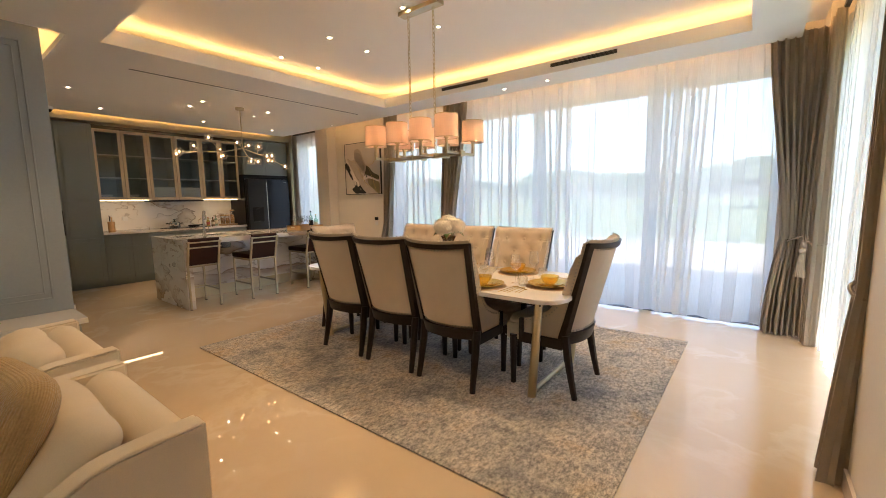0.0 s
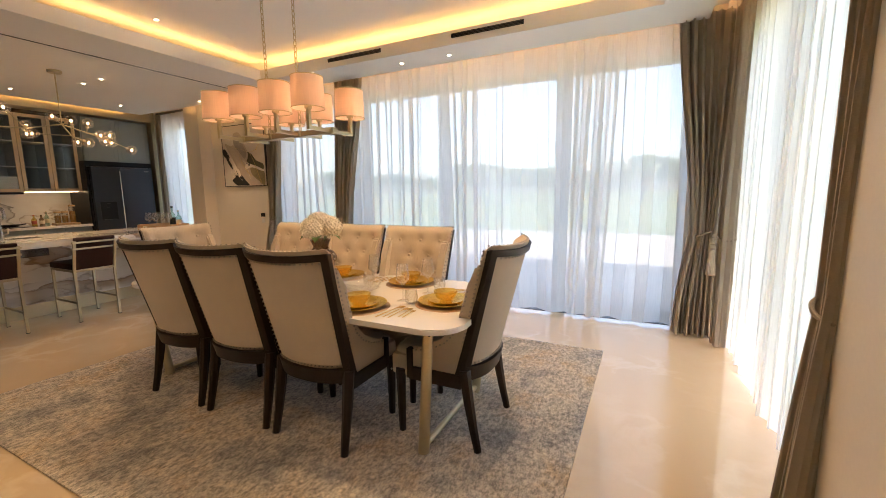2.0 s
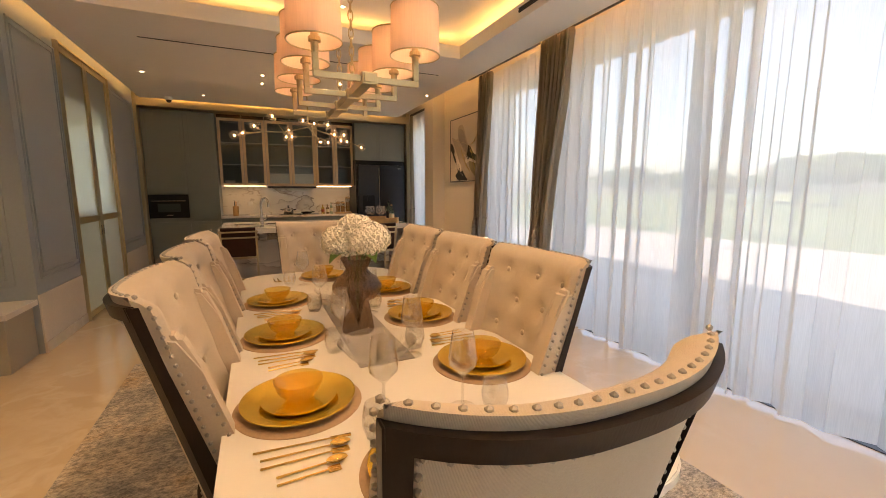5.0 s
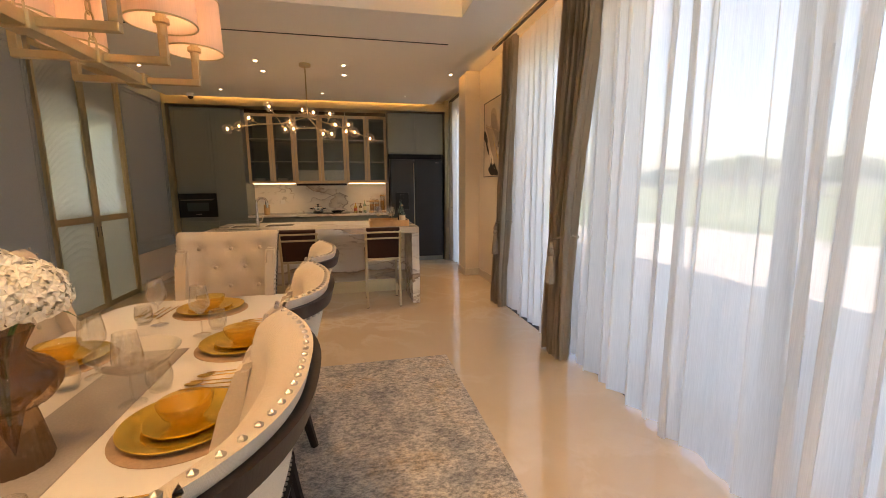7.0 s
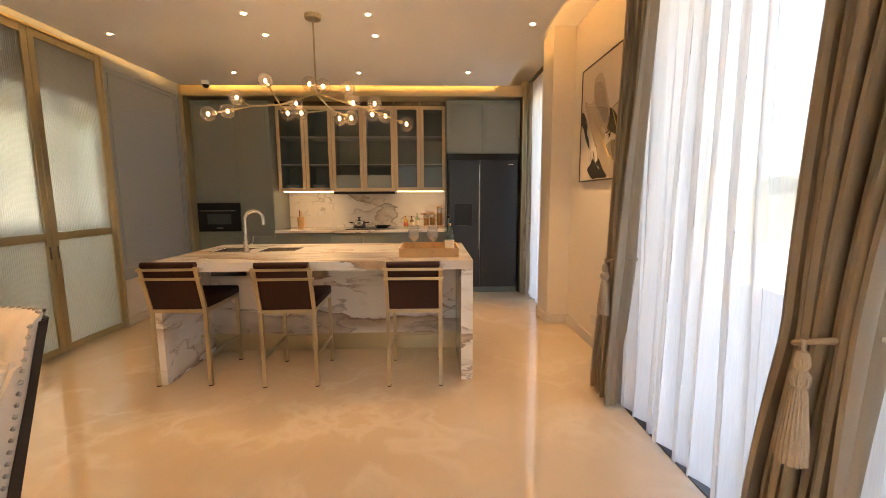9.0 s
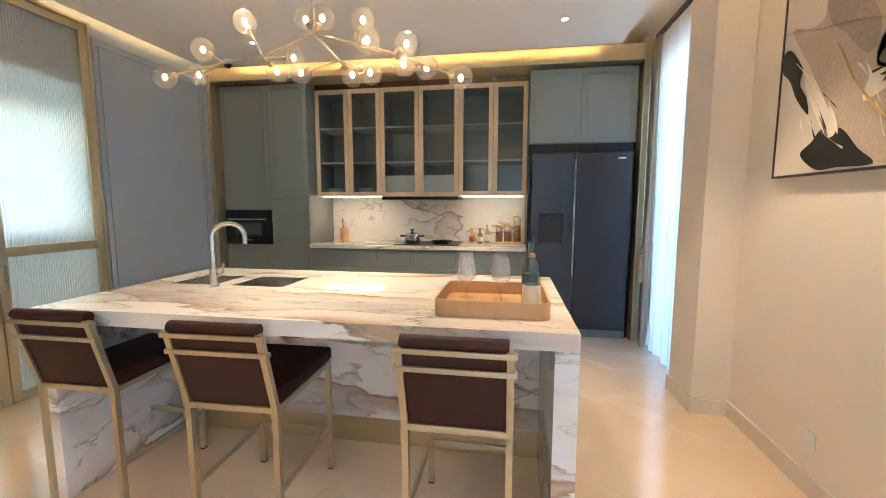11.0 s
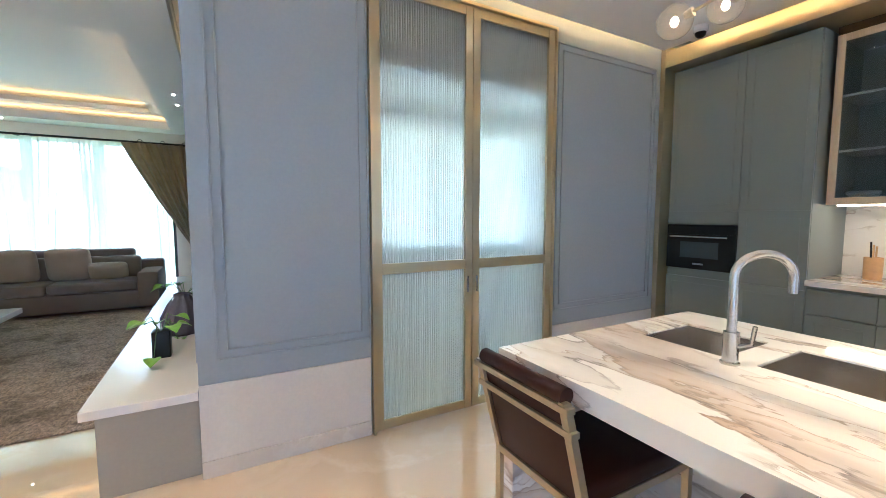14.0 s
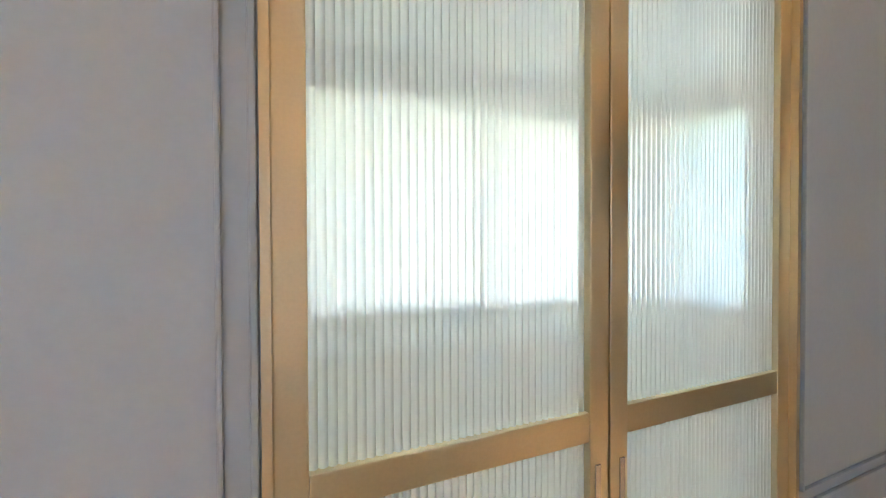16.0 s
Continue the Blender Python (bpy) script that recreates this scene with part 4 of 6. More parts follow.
def wine_glass(m, h=0.22, r=0.04):
    solo("wine_glass", lathe([(0.036, 0.0), (0.036, 0.002), (0.006, 0.006), (0.0038, 0.02), (0.0036, h * 0.42), (0.012, h * 0.45), (r * 0.95, h * 0.58), (r, h * 0.66), (r * 0.86, h * 0.85), (r * 0.74, h),
                                (r * 0.72, h), (r * 0.84, h * 0.85), (r * 0.97, h * 0.66), (r * 0.9, h * 0.585), (0.008, h * 0.465), (0, h * 0.46)], 28), M_GLASS, "clear stemmed wine glass, empty", "wine glass", "wine glasses", m=m, smooth=True)


def tumbler(m):
    solo("tumbler", lathe([(0, 0.0), (0.028, 0.0), (0.037, 0.03), (0.038, 0.05), (0.032, 0.085), (0.030, 0.085), (0.036, 0.05), (0.035, 0.03), (0.026, 0.008), (0, 0.008)], 28), M_GLASS, "clear stemless glass tumbler, empty", "tumbler", "tumblers", m=m, smooth=True)


for x in (-1.39, -1.98, -2.56):
    setting(x, 2.89, 0)
    setting(x - 0.03, 3.50, 180)
setting(-0.98, 3.14, 90)
setting(-3.14, 3.22, -90)

solo("table_runner", box(-2.60, -1.55, 3.10, 3.30, TZ, TZ + 0.002), M_RUNNER, "grey cloth runner along the middle of the table", "table runner")
solo("serving_bowl", lathe([(0, 0.004), (0.05, 0.004), (0.10, 0.035), (0.135, 0.075), (0.138, 0.076), (0.10, 0.03), (0.05, 0.0), (0, 0.0)], 48), M_GLASS, "wide clear glass serving bowl", "bowl", m=pose(-1.58, 3.17, TZ + 0.0022), smooth=True)
solo("serving_bowl", lathe([(0, 0.004), (0.05, 0.004), (0.10, 0.035), (0.135, 0.075), (0.138, 0.076), (0.10, 0.03), (0.05, 0.0), (0, 0.0)], 48), M_GLASS, "wide clear glass serving bowl", "bowl", m=pose(-2.42, 3.20, TZ + 0.0022), smooth=True)

# vase with hydrangeas
vz = TZ + 0.0022
solo("vase", lathe([(0, 0), (0.062, 0), (0.066, 0.01), (0.050, 0.10), (0.044, 0.125), (0.075, 0.135), (0.098, 0.165), (0.100, 0.185), (0.080, 0.215), (0.046, 0.235), (0.044, 0.25), (0.062, 0.285), (0.064, 0.29), (0.058, 0.288), (0.040, 0.25), (0.07, 0.215), (0.09, 0.18), (0.06, 0.145), (0.03, 0.125), (0, 0.02)], 96, ribs=24, rib=0.03), M_BROWNGLASS, "ribbed smoky brown glass vase with a bulging middle", "vase", m=pose(-1.92, 3.18, vz) @ Matrix.Diagonal((1.0, 1.0, 1.10, 1)), smooth=True)
bq = thing("hydrangea_bouquet", "bunch of ivory hydrangeas with green leaves in a vase", "flowers", pose(-1.92, 3.18, vz + 0.055) @ Matrix.Diagonal((0.84, 0.84, 0.86, 1)))
for s in ((0.06, 0.03), (-0.07, 0.02), (0.0, -0.06), (0.0, 0.07)):
    part("stem", tube([(0, 0, 0.05), (s[0] * 0.3, s[1] * 0.3, 0.26), (s[0], s[1], 0.36)], 0.004, 6), M_LEAF, bq)
for hx, hy, hz, r in ((0.075, 0.03, 0.40, 0.095), (-0.085, 0.02, 0.395, 0.095), (0.0, -0.075, 0.39, 0.09), (0.0, 0.085, 0.40, 0.09), (0.0, 0.0, 0.44, 0.09)):
    bm = bmesh.new()
    for i in range(190):
        z = 1 - 1.75 * i / 190
        a = i * 2.39996
        q = math.sqrt(max(0, 1 - z * z))
        d = Vector((q * math.cos(a), q * math.sin(a), z * 0.85))
        face = d.normalized().to_track_quat("Z", "X").to_matrix().to_4x4()
        c = Matrix.Translation(Vector((hx, hy, hz)) + d * r * random.uniform(0.9, 1.05)) @ face @ pose(0, 0, 0, random.uniform(-20, 20), random.uniform(-20, 20), random.uniform(0, 90))
        for p in range(4):
            t = c @ pose(0, 0, 0, 0, 0, 90 * p)
            v = [bm.verts.new(t @ Vector(w)) for w in ((0, 0, -0.003), (0.0075, -0.0075, 0.003), (0.0155, 0, 0.0005), (0.0075, 0.0075, 0.003))]
            bm.faces.new((v[0], v[1], v[2]))
            bm.faces.new((v[0], v[2], v[3]))
    part("flower_head", bm, M_PETAL, bq, "ivory hydrangea head", True)
for a in (20, 130, 200, 300):
    def leafy(u, v, a=a):
        w = 0.045 * math.sin(math.pi * min(1, u * 1.02)) * (2 * v - 1)
        p = Vector((0.04 + 0.13 * u, w, 0.32 + 0.03 * math.sin(u * 2.5) - 0.04 * u * u + abs(w) * 0.3))
        return pose(0, 0, 0, 0, 0, a) @ p
    part("leaf", sheet(leafy, 8, 4), M_LEAF, bq, "broad green leaf", True)

# chandelier with eight drum shades
cz = 1.738
cl = thing("chandelier", "brass dining chandelier with eight ivory drum shades on two chains", "chandelier", pose(-2.22, 3.222, 0))
part("canopy", box(-0.22, 0.22, -0.045, 0.045, 2.965, 3.0, 0.004), M_GOLD, cl, "brass ceiling canopy")
part("beam", box(-0.44, 0.44, -0.022, 0.022, cz - 0.016, cz + 0.016, 0.003), M_GOLD, cl, "brass main beam")
for x in (-0.14, 0.14):
    bm = bmesh.new()
    n = 34
    for i in range(n):
        z = cz + 0.02 + (2.965 - cz - 0.02) * (i + 0.5) / n
        pts = []
        for k in range(10):
            a = 2 * math.pi * k / 10
            o = (0.010 * math.cos(a), 0.0, 0.024 * math.sin(a)) if i % 2 else (0.0, 0.010 * math.cos(a), 0.024 * math.sin(a))
            pts.append((x + o[0], o[1], z + o[2]))
        tube(pts, 0.0030, 5, bm, closed=True)
    part("chain", bm, M_GOLD, cl, "brass link chain", True)
for x in (-0.405, -0.135, 0.135, 0.405):
    part("hub", box(x - 0.028, x + 0.028, -0.03, 0.03, cz - 0.022, cz + 0.022, 0.004), M_GOLD, cl)
    for s in (-1, 1):
        bm = box(x - 0.011, x + 0.011, min(s * 0.03, s * 0.20), max(s * 0.03, s * 0.20), cz - 0.011, cz + 0.011, 0.002)
        box(x - 0.011, x + 0.011, s * 0.19 - 0.011, s * 0.19 + 0.011, cz + 0.011, cz + 0.075, 0.002, bm)
        lathe([(0, 0.07), (0.013, 0.07), (0.014, 0.105), (0.022, 0.108), (0.022, 0.122), (0.014, 0.124), (0.012, 0.145), (0, 0.145)], 16, bm, (x, s * 0.19, cz))
        part("arm", bm, M_GOLD, cl, "angular brass arm")
        sh = part("shade", lathe([(0.096, 0.107), (0.092, 0.285), (0.090, 0.285), (0.094, 0.107), (0.096, 0.107)], 40, None, (x, s * 0.19, cz)), M_SHADE, cl, "ivory fabric drum shade", True)
        rim = tube([(x + 0.0965 * math.cos(2 * math.pi * k / 40), s * 0.19 + 0.0965 * math.sin(2 * math.pi * k / 40), cz + 0.108) for k in range(40)], 0.003, 6, closed=True)
        part("trim", rim, M_GOLD, sh, "thin brass edge", True)
        part("trim", tube([(x + 0.0925 * math.cos(2 * math.pi * k / 40), s * 0.19 + 0.0925 * math.sin(2 * math.pi * k / 40), cz + 0.285) for k in range(40)], 0.003, 6, closed=True), M_GOLD, sh, "thin brass edge", True)
        b = bmesh.new()
        bmesh.ops.create_uvsphere(b, u_segments=12, v_segments=8, radius=0.024, matrix=Matrix.Translation((x, s * 0.19, cz + 0.185)) @ Matrix.Diagonal((1, 1, 1.5, 1)))
        part("bulb", b, M_BULB, sh, "glowing bulb", True)


# ---- curtains ----
def sheer(name, p0, p1, z1=2.80, period=0.155, depth=0.038, seed=0.0, label="white sheer curtain hanging in soft pleats to the floor"):
    a, b = Vector(p0), Vector(p1)
    length = (b - a).length
    d = (b - a).normalized()
    nrm = Vector((-d.y, d.x, 0))
    n = int(length / period * 16)

    def f(u, v):
        s = u * length
        w = noise.noise(Vector((s * 1.7 + seed, v * 0.5, seed)))
        ph = 2 * math.pi * (s / period + 1.1 * w)
        gather = min(1.15, max(0.15, 0.75 + 1.2 * noise.noise(Vector((s * 2.6, seed + 7, v * 0.35)))))
        amp = depth * (0.55 + 0.8 * (1 - v)) * gather
        wave = math.sin(ph)
        off = amp * math.copysign(abs(wave) ** 0.7, wave) + 0.25 * amp * math.sin(ph * 0.37 + seed)
        off += 0.010 * noise.noise(Vector((s * 16, seed, v * 1.5)))
        off += 0.03 * (1 - v) * noise.noise(Vector((s * 0.7, 3.1 + seed, 0)))
        slip = 0.034 * gather * math.sin(2 * ph) + 0.02 * (1 - v) * math.sin(ph * 0.5)
        p = a + d * min(max(s + slip, 0), length) + nrm * off
        return Vector((p.x, p.y, 0.012 + (z1 - 0.012) * v + 0.010 * (1 + math.sin(ph * 0.5 + 1)) * (1 - v) ** 4))
    return solo(name, sheet(f, n, 14), M_SHEER, label, "curtain", "sheer curtains", smooth=True)


sheer("sheer_curtain", (-3.66, 5.60, 0), (-1.72, 5.54, 0), seed=1.0)
sheer("sheer_curtain", (-1.80, 5.57, 0), (0.33, 5.56, 0), seed=4.0)
sheer("sheer_curtain", (-5.20, 5.65, 0), (-3.68, 5.62, 0), seed=8.0, depth=0.028)
sheer("sheer_curtain", (-8.02, 5.73, 0), (-7.19, 5.74, 0), seed=12.0, depth=0.025)
sheer("sheer_curtain", (0.69, 5.30, 0), (0.69, 3.02, 0), seed=16.0)


def drape(p, d, half_top, half_tie, half_low, tie=0.95, z1=2.80, lean=0.0, folds=7, depth=0.035, tassel=None, low_shift=0.0, tie_shift=0.0, seed=0.0, out=0.0, group="taupe drapes"):
    """A tied-back drape round p = (x, y), spread along the direction d."""
    d = Vector((d[0], d[1], 0)).normalized()
    nrm = Vector((-d.y, d.x, 0))
    c = Vector((p[0], p[1], 0))
    cur = thing("curtain", "heavy taupe drape gathered by a corded tieback", "curtain", Matrix.Translation(c), group)

    def mid(z):
        if z >= tie:
            t = (z - tie) / (z1 - tie)
            q = t * t * (3 - 2 * t)
            q = 0.35 * t + 0.65 * q
            return half_tie + (half_top - half_tie) * q, tie_shift * (1 - q)
        t = (tie - z) / tie
        q = math.sin(t * math.pi / 2)
        return half_tie + (half_low - half_tie) * q, tie_shift + (low_shift - tie_shift) * q

    def f(u, v):
        z = 0.012 + (z1 - 0.012) * v
        h, sh = mid(z)
        ph = 2 * math.pi * folds * u + 0.6 * noise.noise(Vector((u * 5, v * 1.2, seed)))
        amp = 1.9 * depth * (0.7 + 0.5 * noise.noise(Vector((u * 6, seed, v * 0.8)))) * (0.75 + 0.5 * (1 - h / half_top))
        along = (2 * u - 1) * h + sh + 0.25 * amp * math.sin(2 * ph)
        return d * along + nrm * (amp * math.sin(ph) * (1 + (12 * out * (1 - z / tie) if z < tie else 0.0)) + (out * (1 - z / tie) ** 0.8 if z < tie else 0.0)) + Vector((0, 0, z))
    bm = sheet(f, folds * 14, 40)
    bmesh.ops.solidify(bm, geom=bm.faces[:], thickness=0.004)
    part("cloth", bm, M_DRAPE, cur, "pleated taupe cloth", True)
    ring = [d * (tie_shift + (half_tie * 0.85) * math.cos(t)) + nrm * (depth * 1.7 + 0.01) * math.sin(t) + Vector((0, 0, tie + 0.035 * math.cos(t) * (1 if lean >= 0 else -1))) for t in [2 * math.pi * k / 28 for k in range(28)]]
    part("tieback", tube(ring, 0.009, 8, closed=True), M_CORD, cur, "twisted cord tieback", True)
    if tassel is not None:
        o = d * (tie_shift + tassel[0]) + nrm * tassel[1]
        bm = lathe([(0, 0.02), (0.012, 0.015), (0.016, 0.0), (0.020, -0.02), (0.012, -0.035), (0.024, -0.05), (0.024, -0.07), (0.014, -0.085), (0.020, -0.10), (0.034, -0.24), (0.036, -0.30), (0.0, -0.30)], 40, None, (o.x, o.y, tie - 0.03), ribs=20, rib=0.05)
        tube([o + Vector((0.0, 0, tie + 0.02)), o + Vector((0, 0, tie - 0.03))], 0.006, 6, bm)
        part("tassel", bm, M_CORD, cur, "long fringed tassel", True)
    return cur


drape((0.40, 5.40), (1, 0), 0.22, 0.09, 0.15, depth=0.05, tassel=None, tie_shift=0.06, low_shift=0.02, seed=1)
drape((0.615, 5.13), (0, 1), 0.16, 0.06, 0.07, tassel=(-0.02, 0.10), tie_shift=0.06, low_shift=0.06, seed=2)
drape((-3.52, 5.52), (1, 0), 0.22, 0.10, 0.16, depth=0.052, tassel=(0.03, -0.13), tie_shift=-0.14, low_shift=-0.22, seed=3)
drape((-4.94, 5.57), (1, 0), 0.16, 0.075, 0.16, depth=0.048, tassel=(0.0, -0.10), tie_shift=-0.11, low_shift=-0.26, seed=4, folds=6)
drape((0.585, 2.93), (0, 1), 0.11, 0.06, 0.08, tie=0.93, depth=0.027, tie_shift=0.0, low_shift=0.0, seed=5, folds=4, out=0.05)
drape((-8.06, 5.72), (1, 0), 0.07, 0.035, 0.05, tassel=(0.0, -0.05), seed=6, folds=4, depth=0.025)
solo("curtain_track", box(-5.3, 0.5, 5.50, 5.53, 2.80, 2.83), M_FRAME, "dark curtain track in the ceiling pocket", "curtain track")
solo("curtain_track", box(0.62, 0.65, 2.9, 5.35, 2.80, 2.83), M_FRAME, "dark curtain track in the ceiling pocket", "curtain track")
solo("curtain_track", box(-8.1, -7.18, 5.70, 5.73, 2.80, 2.83), M_FRAME, "dark curtain track in the ceiling pocket", "curtain track")
# ---- kitchen ----
def shaker(parent, name, y0, y1, z0, z1, x, material=M_CAB, handle=None, inset=0.055, label=""):
    """A cabinet front facing +x with a fine recessed border."""
    f = part(name, box(x - 0.018, x, y0 + 0.0015, y1 - 0.0015, z0 + 0.0015, z1 - 0.0015, 0.002), material, parent, label)
    if y1 - y0 > 0.2 and z1 - z0 > 0.2:
        bm = bmesh.new()
        a, b, c, d, w = y0 + inset, y1 - inset, z0 + inset, z1 - inset, 0.007
        for q in ((a, a + w, c, d), (b - w, b, c, d), (a + w, b - w, c, c + w), (a + w, b - w, d - w, d)):
            box(x, x + 0.004, q[0], q[1], q[2], q[3], 0.0015, bm)
        part("bead", bm, material, f)
    return f


XF = -8.30
frame_k = thing("kitchen_surround", "champagne metal surround framing the whole kitchen wall", "surround", kind="structure")
part("jamb", box(-8.95, -8.17, 1.165, 1.21, 0.0, 2.86, 0.004), M_GOLD, frame_k)
part("jamb", box(-8.95, -8.17, 5.64, 5.70, 0.0, 2.86, 0.004), M_GOLD, frame_k)
part("head", box(-8.95, -8.17, 1.21, 5.64, 2.66, 2.80, 0.004), M_GOLD, frame_k, "champagne metal head beam")

tower = thing("oven_tower", "tall grey-green cabinet tower with a built-in oven", "cabinet")
part("body", box(-8.93, XF - 0.02, 1.215, 2.25, 0.09, 2.64, 0.002), M_CAB, tower)
part("plinth", box(-8.90, XF - 0.06, 1.215, 2.25, 0.0, 0.09), M_CAB, tower)
shaker(tower, "door", 1.215, 1.795, 1.395, 2.64, XF)
shaker(tower, "door", 1.795, 2.25, 1.395, 2.64, XF)
shaker(tower, "door", 1.795, 2.25, 0.82, 1.395, XF)
shaker(tower, "door", 1.215, 1.795, 0.10, 0.82, XF)
shaker(tower, "door", 1.795, 2.25, 0.10, 0.82, XF)
part("filler", box(XF - 0.018, XF, 1.215, 1.795, 1.29, 1.392, 0.002), M_CAB, tower)
oven = thing("oven", "black glass built-in oven with a steel bar handle", "oven", Matrix.Translation((XF, 1.505, 1.09)))
part("front", box(-0.02, 0.012, -0.285, 0.285, -0.20, 0.19, 0.004), M_BLACK, oven)
part("control_panel", box(0.012, 0.016, -0.28, 0.28, 0.105, 0.185, 0.002), M_BLACK, oven)
part("handle", tube([(0.04, -0.24, 0.085), (0.04, 0.24, 0.085)], 0.008, 10), M_STEEL, oven, "steel bar handle", True)
for y in (-0.22, 0.22):
    part("handle_post", tube([(0.012, y, 0.085), (0.04, y, 0.085)], 0.006, 8), M_STEEL, oven)
part("glass", box(0.012, 0.015, -0.16, 0.16, -0.10, 0.04, 0.002), mat("oven_glass", (0.07, 0.08, 0.085), 0.06, vary=0.05, bump=0), oven, "dark oven window")
part("badge", box(0.012, 0.0145, -0.045, 0.045, -0.16, -0.145), M_STEEL, oven)

# lower units, worktop, splashback
for y0, y1 in ((2.25, 2.62), (2.62, 3.02), (3.02, 3.46), (3.46, 3.90), (3.90, 4.26), (4.26, 4.62)):
    c = thing("base_cabinet", "grey-green lacquered base cabinet with drawer and door", "cabinet", group="base cabinets")
    part("body", box(-8.93, XF - 0.02, y0, y1, 0.09, 0.86), M_CAB, c)
    part("plinth", box(-8.90, XF - 0.06, y0, y1, 0.0, 0.09), M_CAB, c)
    shaker(c, "drawer", y0, y1, 0.66, 0.835, XF, inset=0.04)
    shaker(c, "door", y0, y1, 0.10, 0.655, XF)
solo("worktop", box(-8.93, XF + 0.025, 2.25, 4.625, 0.86, 0.90, 0.004), M_ISLAND, "white marble kitchen worktop with brown veins", "worktop")
solo("splashback", box(-8.95, -8.925, 2.25, 4.625, 0.90, 1.46), M_SPLASH, "white marble splashback with a sweeping brown vein", "splashback", kind="structure")

ys = (2.27, 2.66, 3.03, 3.465, 3.90, 4.265, 4.62)
for i, (y0, y1) in enumerate(zip(ys, ys[1:])):
    z0 = 1.43 if i in (2, 3) else 1.435
    c = thing("wall_cabinet", "oak-framed wall cabinet with smoked glass door", "cabinet", group="glass wall cabinets")
    bm = bmesh.new()
    for q in ((-8.93, -8.91, y0, y1, z0, 2.60), (-8.91, -8.485, y0, y0 + 0.015, z0, 2.60), (-8.91, -8.485, y1 - 0.015, y1, z0, 2.60), (-8.91, -8.485, y0 + 0.015, y1 - 0.015, z0, z0 + 0.018), (-8.91, -8.485, y0 + 0.015, y1 - 0.015, 2.582, 2.60)):
        box(*q, bm=bm)
    part("body", bm, M_INSIDE, c)
    for z in (1.80, 2.18):
        part("shelf", box(-8.91, -8.50, y0 + 0.016, y1 - 0.016, z, z + 0.016), M_WHITE, c)
    s = 0.048
    bm = bmesh.new()
    for q in ((y0 + 0.003, y0 + s, z0, 2.60), (y1 - s, y1 - 0.003, z0, 2.60), (y0 + s, y1 - s, z0, z0 + s), (y0 + s, y1 - s, 2.60 - s, 2.60)):
        box(-8.484, -8.460, q[0], q[1], q[2], q[3], 0.004, bm)
    dr = part("door", bm, M_OAK, c, "oak-framed glass door")
    g = part("pane", box(-8.474, -8.470, y0 + s, y1 - s, z0 + s, 2.60 - s), M_SMOKE, dr, "smoked glass")
for y in (2.42, 2.80):
    b = solo("bowl_stack", lathe([(0, 0), (0.05, 0), (0.085, 0.05), (0.09, 0.055), (0.09, 0.075), (0.085, 0.07), (0.05, 0.02), (0, 0.02)], 24), M_WHITE, "white bowls stacked in a wall cabinet", "bowl", "cabinet bowls", m=pose(-8.62, y, 1.4535), smooth=True)
# White panels standing for the frosted lower part of the two centre doors.
for y in (3.25, 3.68):
    solo("white_panel", box(-8.53, -8.49, y - 0.185, y + 0.185, 1.4485, 1.66, 0.004), M_WHITE, "white panel close behind cabinet glass", "extractor")
for i in range(6):
    y0, y1 = ys[i], ys[i + 1]
    solo("pelmet_panel", box(-8.90, -8.465, y0 + 0.004, y1 - 0.004, 2.603, 2.658), M_BRONZE, "bronze mirror panel above a wall cabinet", "panel", "bronze panels")
solo("range_hood", box(-8.90, -8.47, 3.035, 3.895, 1.395, 1.428, 0.003), M_BLACK, "slim black range hood under the wall cabinets", "range hood")
for y0, y1 in ((2.32, 3.00), (3.93, 4.58)):
    solo("cabinet_light", box(-8.60, -8.52, y0, y1, 1.424, 1.434), M_STRIP, "warm light strip under the wall cabinets", "light strip", "cabinet light strips")

# fridge in its housing
top_c = thing("fridge_top_cabinet", "grey-green cabinet above the refrigerator", "cabinet")
part("body", box(-8.93, XF - 0.02, 4.625, 5.635, 1.935, 2.645), M_CAB, top_c)
shaker(top_c, "door", 4.63, 5.115, 1.94, 2.645, XF + 0.02)
shaker(top_c, "door", 5.115, 5.63, 1.94, 2.645, XF + 0.02)
part("side_panel", box(-8.93, XF, 4.625, 4.645, 0.0, 1.935), M_BLACK, top_c)
part("side_panel", box(-8.93, XF, 5.605, 5.635, 0.0, 1.935), M_BLACK, top_c)
# Black block in the gap over the fridge, standing for the shade there.
part("gap_shade_block", box(-8.60, XF - 0.01, 4.645, 5.605, 1.85, 1.935), M_BLACK, top_c)
part("plinth", box(-8.90, XF + 0.04, 4.645, 5.605, 0.0, 0.075), M_CAB, top_c)
fr = thing("refrigerator", "dark steel side-by-side refrigerator with a water dispenser", "refrigerator", Matrix.Translation((0, 0, 0.076)))
part("body", box(-8.90, -8.27, 4.655, 5.595, 0.0, 1.76, 0.006), M_BLACK, fr)
left = part("door", box(-8.27, -8.205, 4.658, 5.075, 0.02, 1.765, 0.008), M_FRIDGE, fr)
part("door", box(-8.27, -8.205, 5.083, 5.592, 0.02, 1.765, 0.008), M_FRIDGE, fr)
part("handle_trim", box(-8.205, -8.197, 5.062, 5.075, 0.55, 1.70, 0.002), M_CHROME, fr, "bright vertical grip edge")
part("dispenser", box(-8.205, -8.197, 4.73, 4.97, 0.87, 1.18, 0.004), M_BLACK, left, "black water dispenser")
part("spout", box(-8.197, -8.185, 4.82, 4.88, 1.08, 1.15, 0.003), M_BLACK, left)
part("tray", box(-8.197, -8.185, 4.76, 4.94, 0.875, 0.885, 0.002), M_FRIDGE, left)
part("badge", box(-8.205, -8.203, 5.46, 5.53, 1.70, 1.71), M_STEEL, fr)

# on the worktop
CT = 0.90
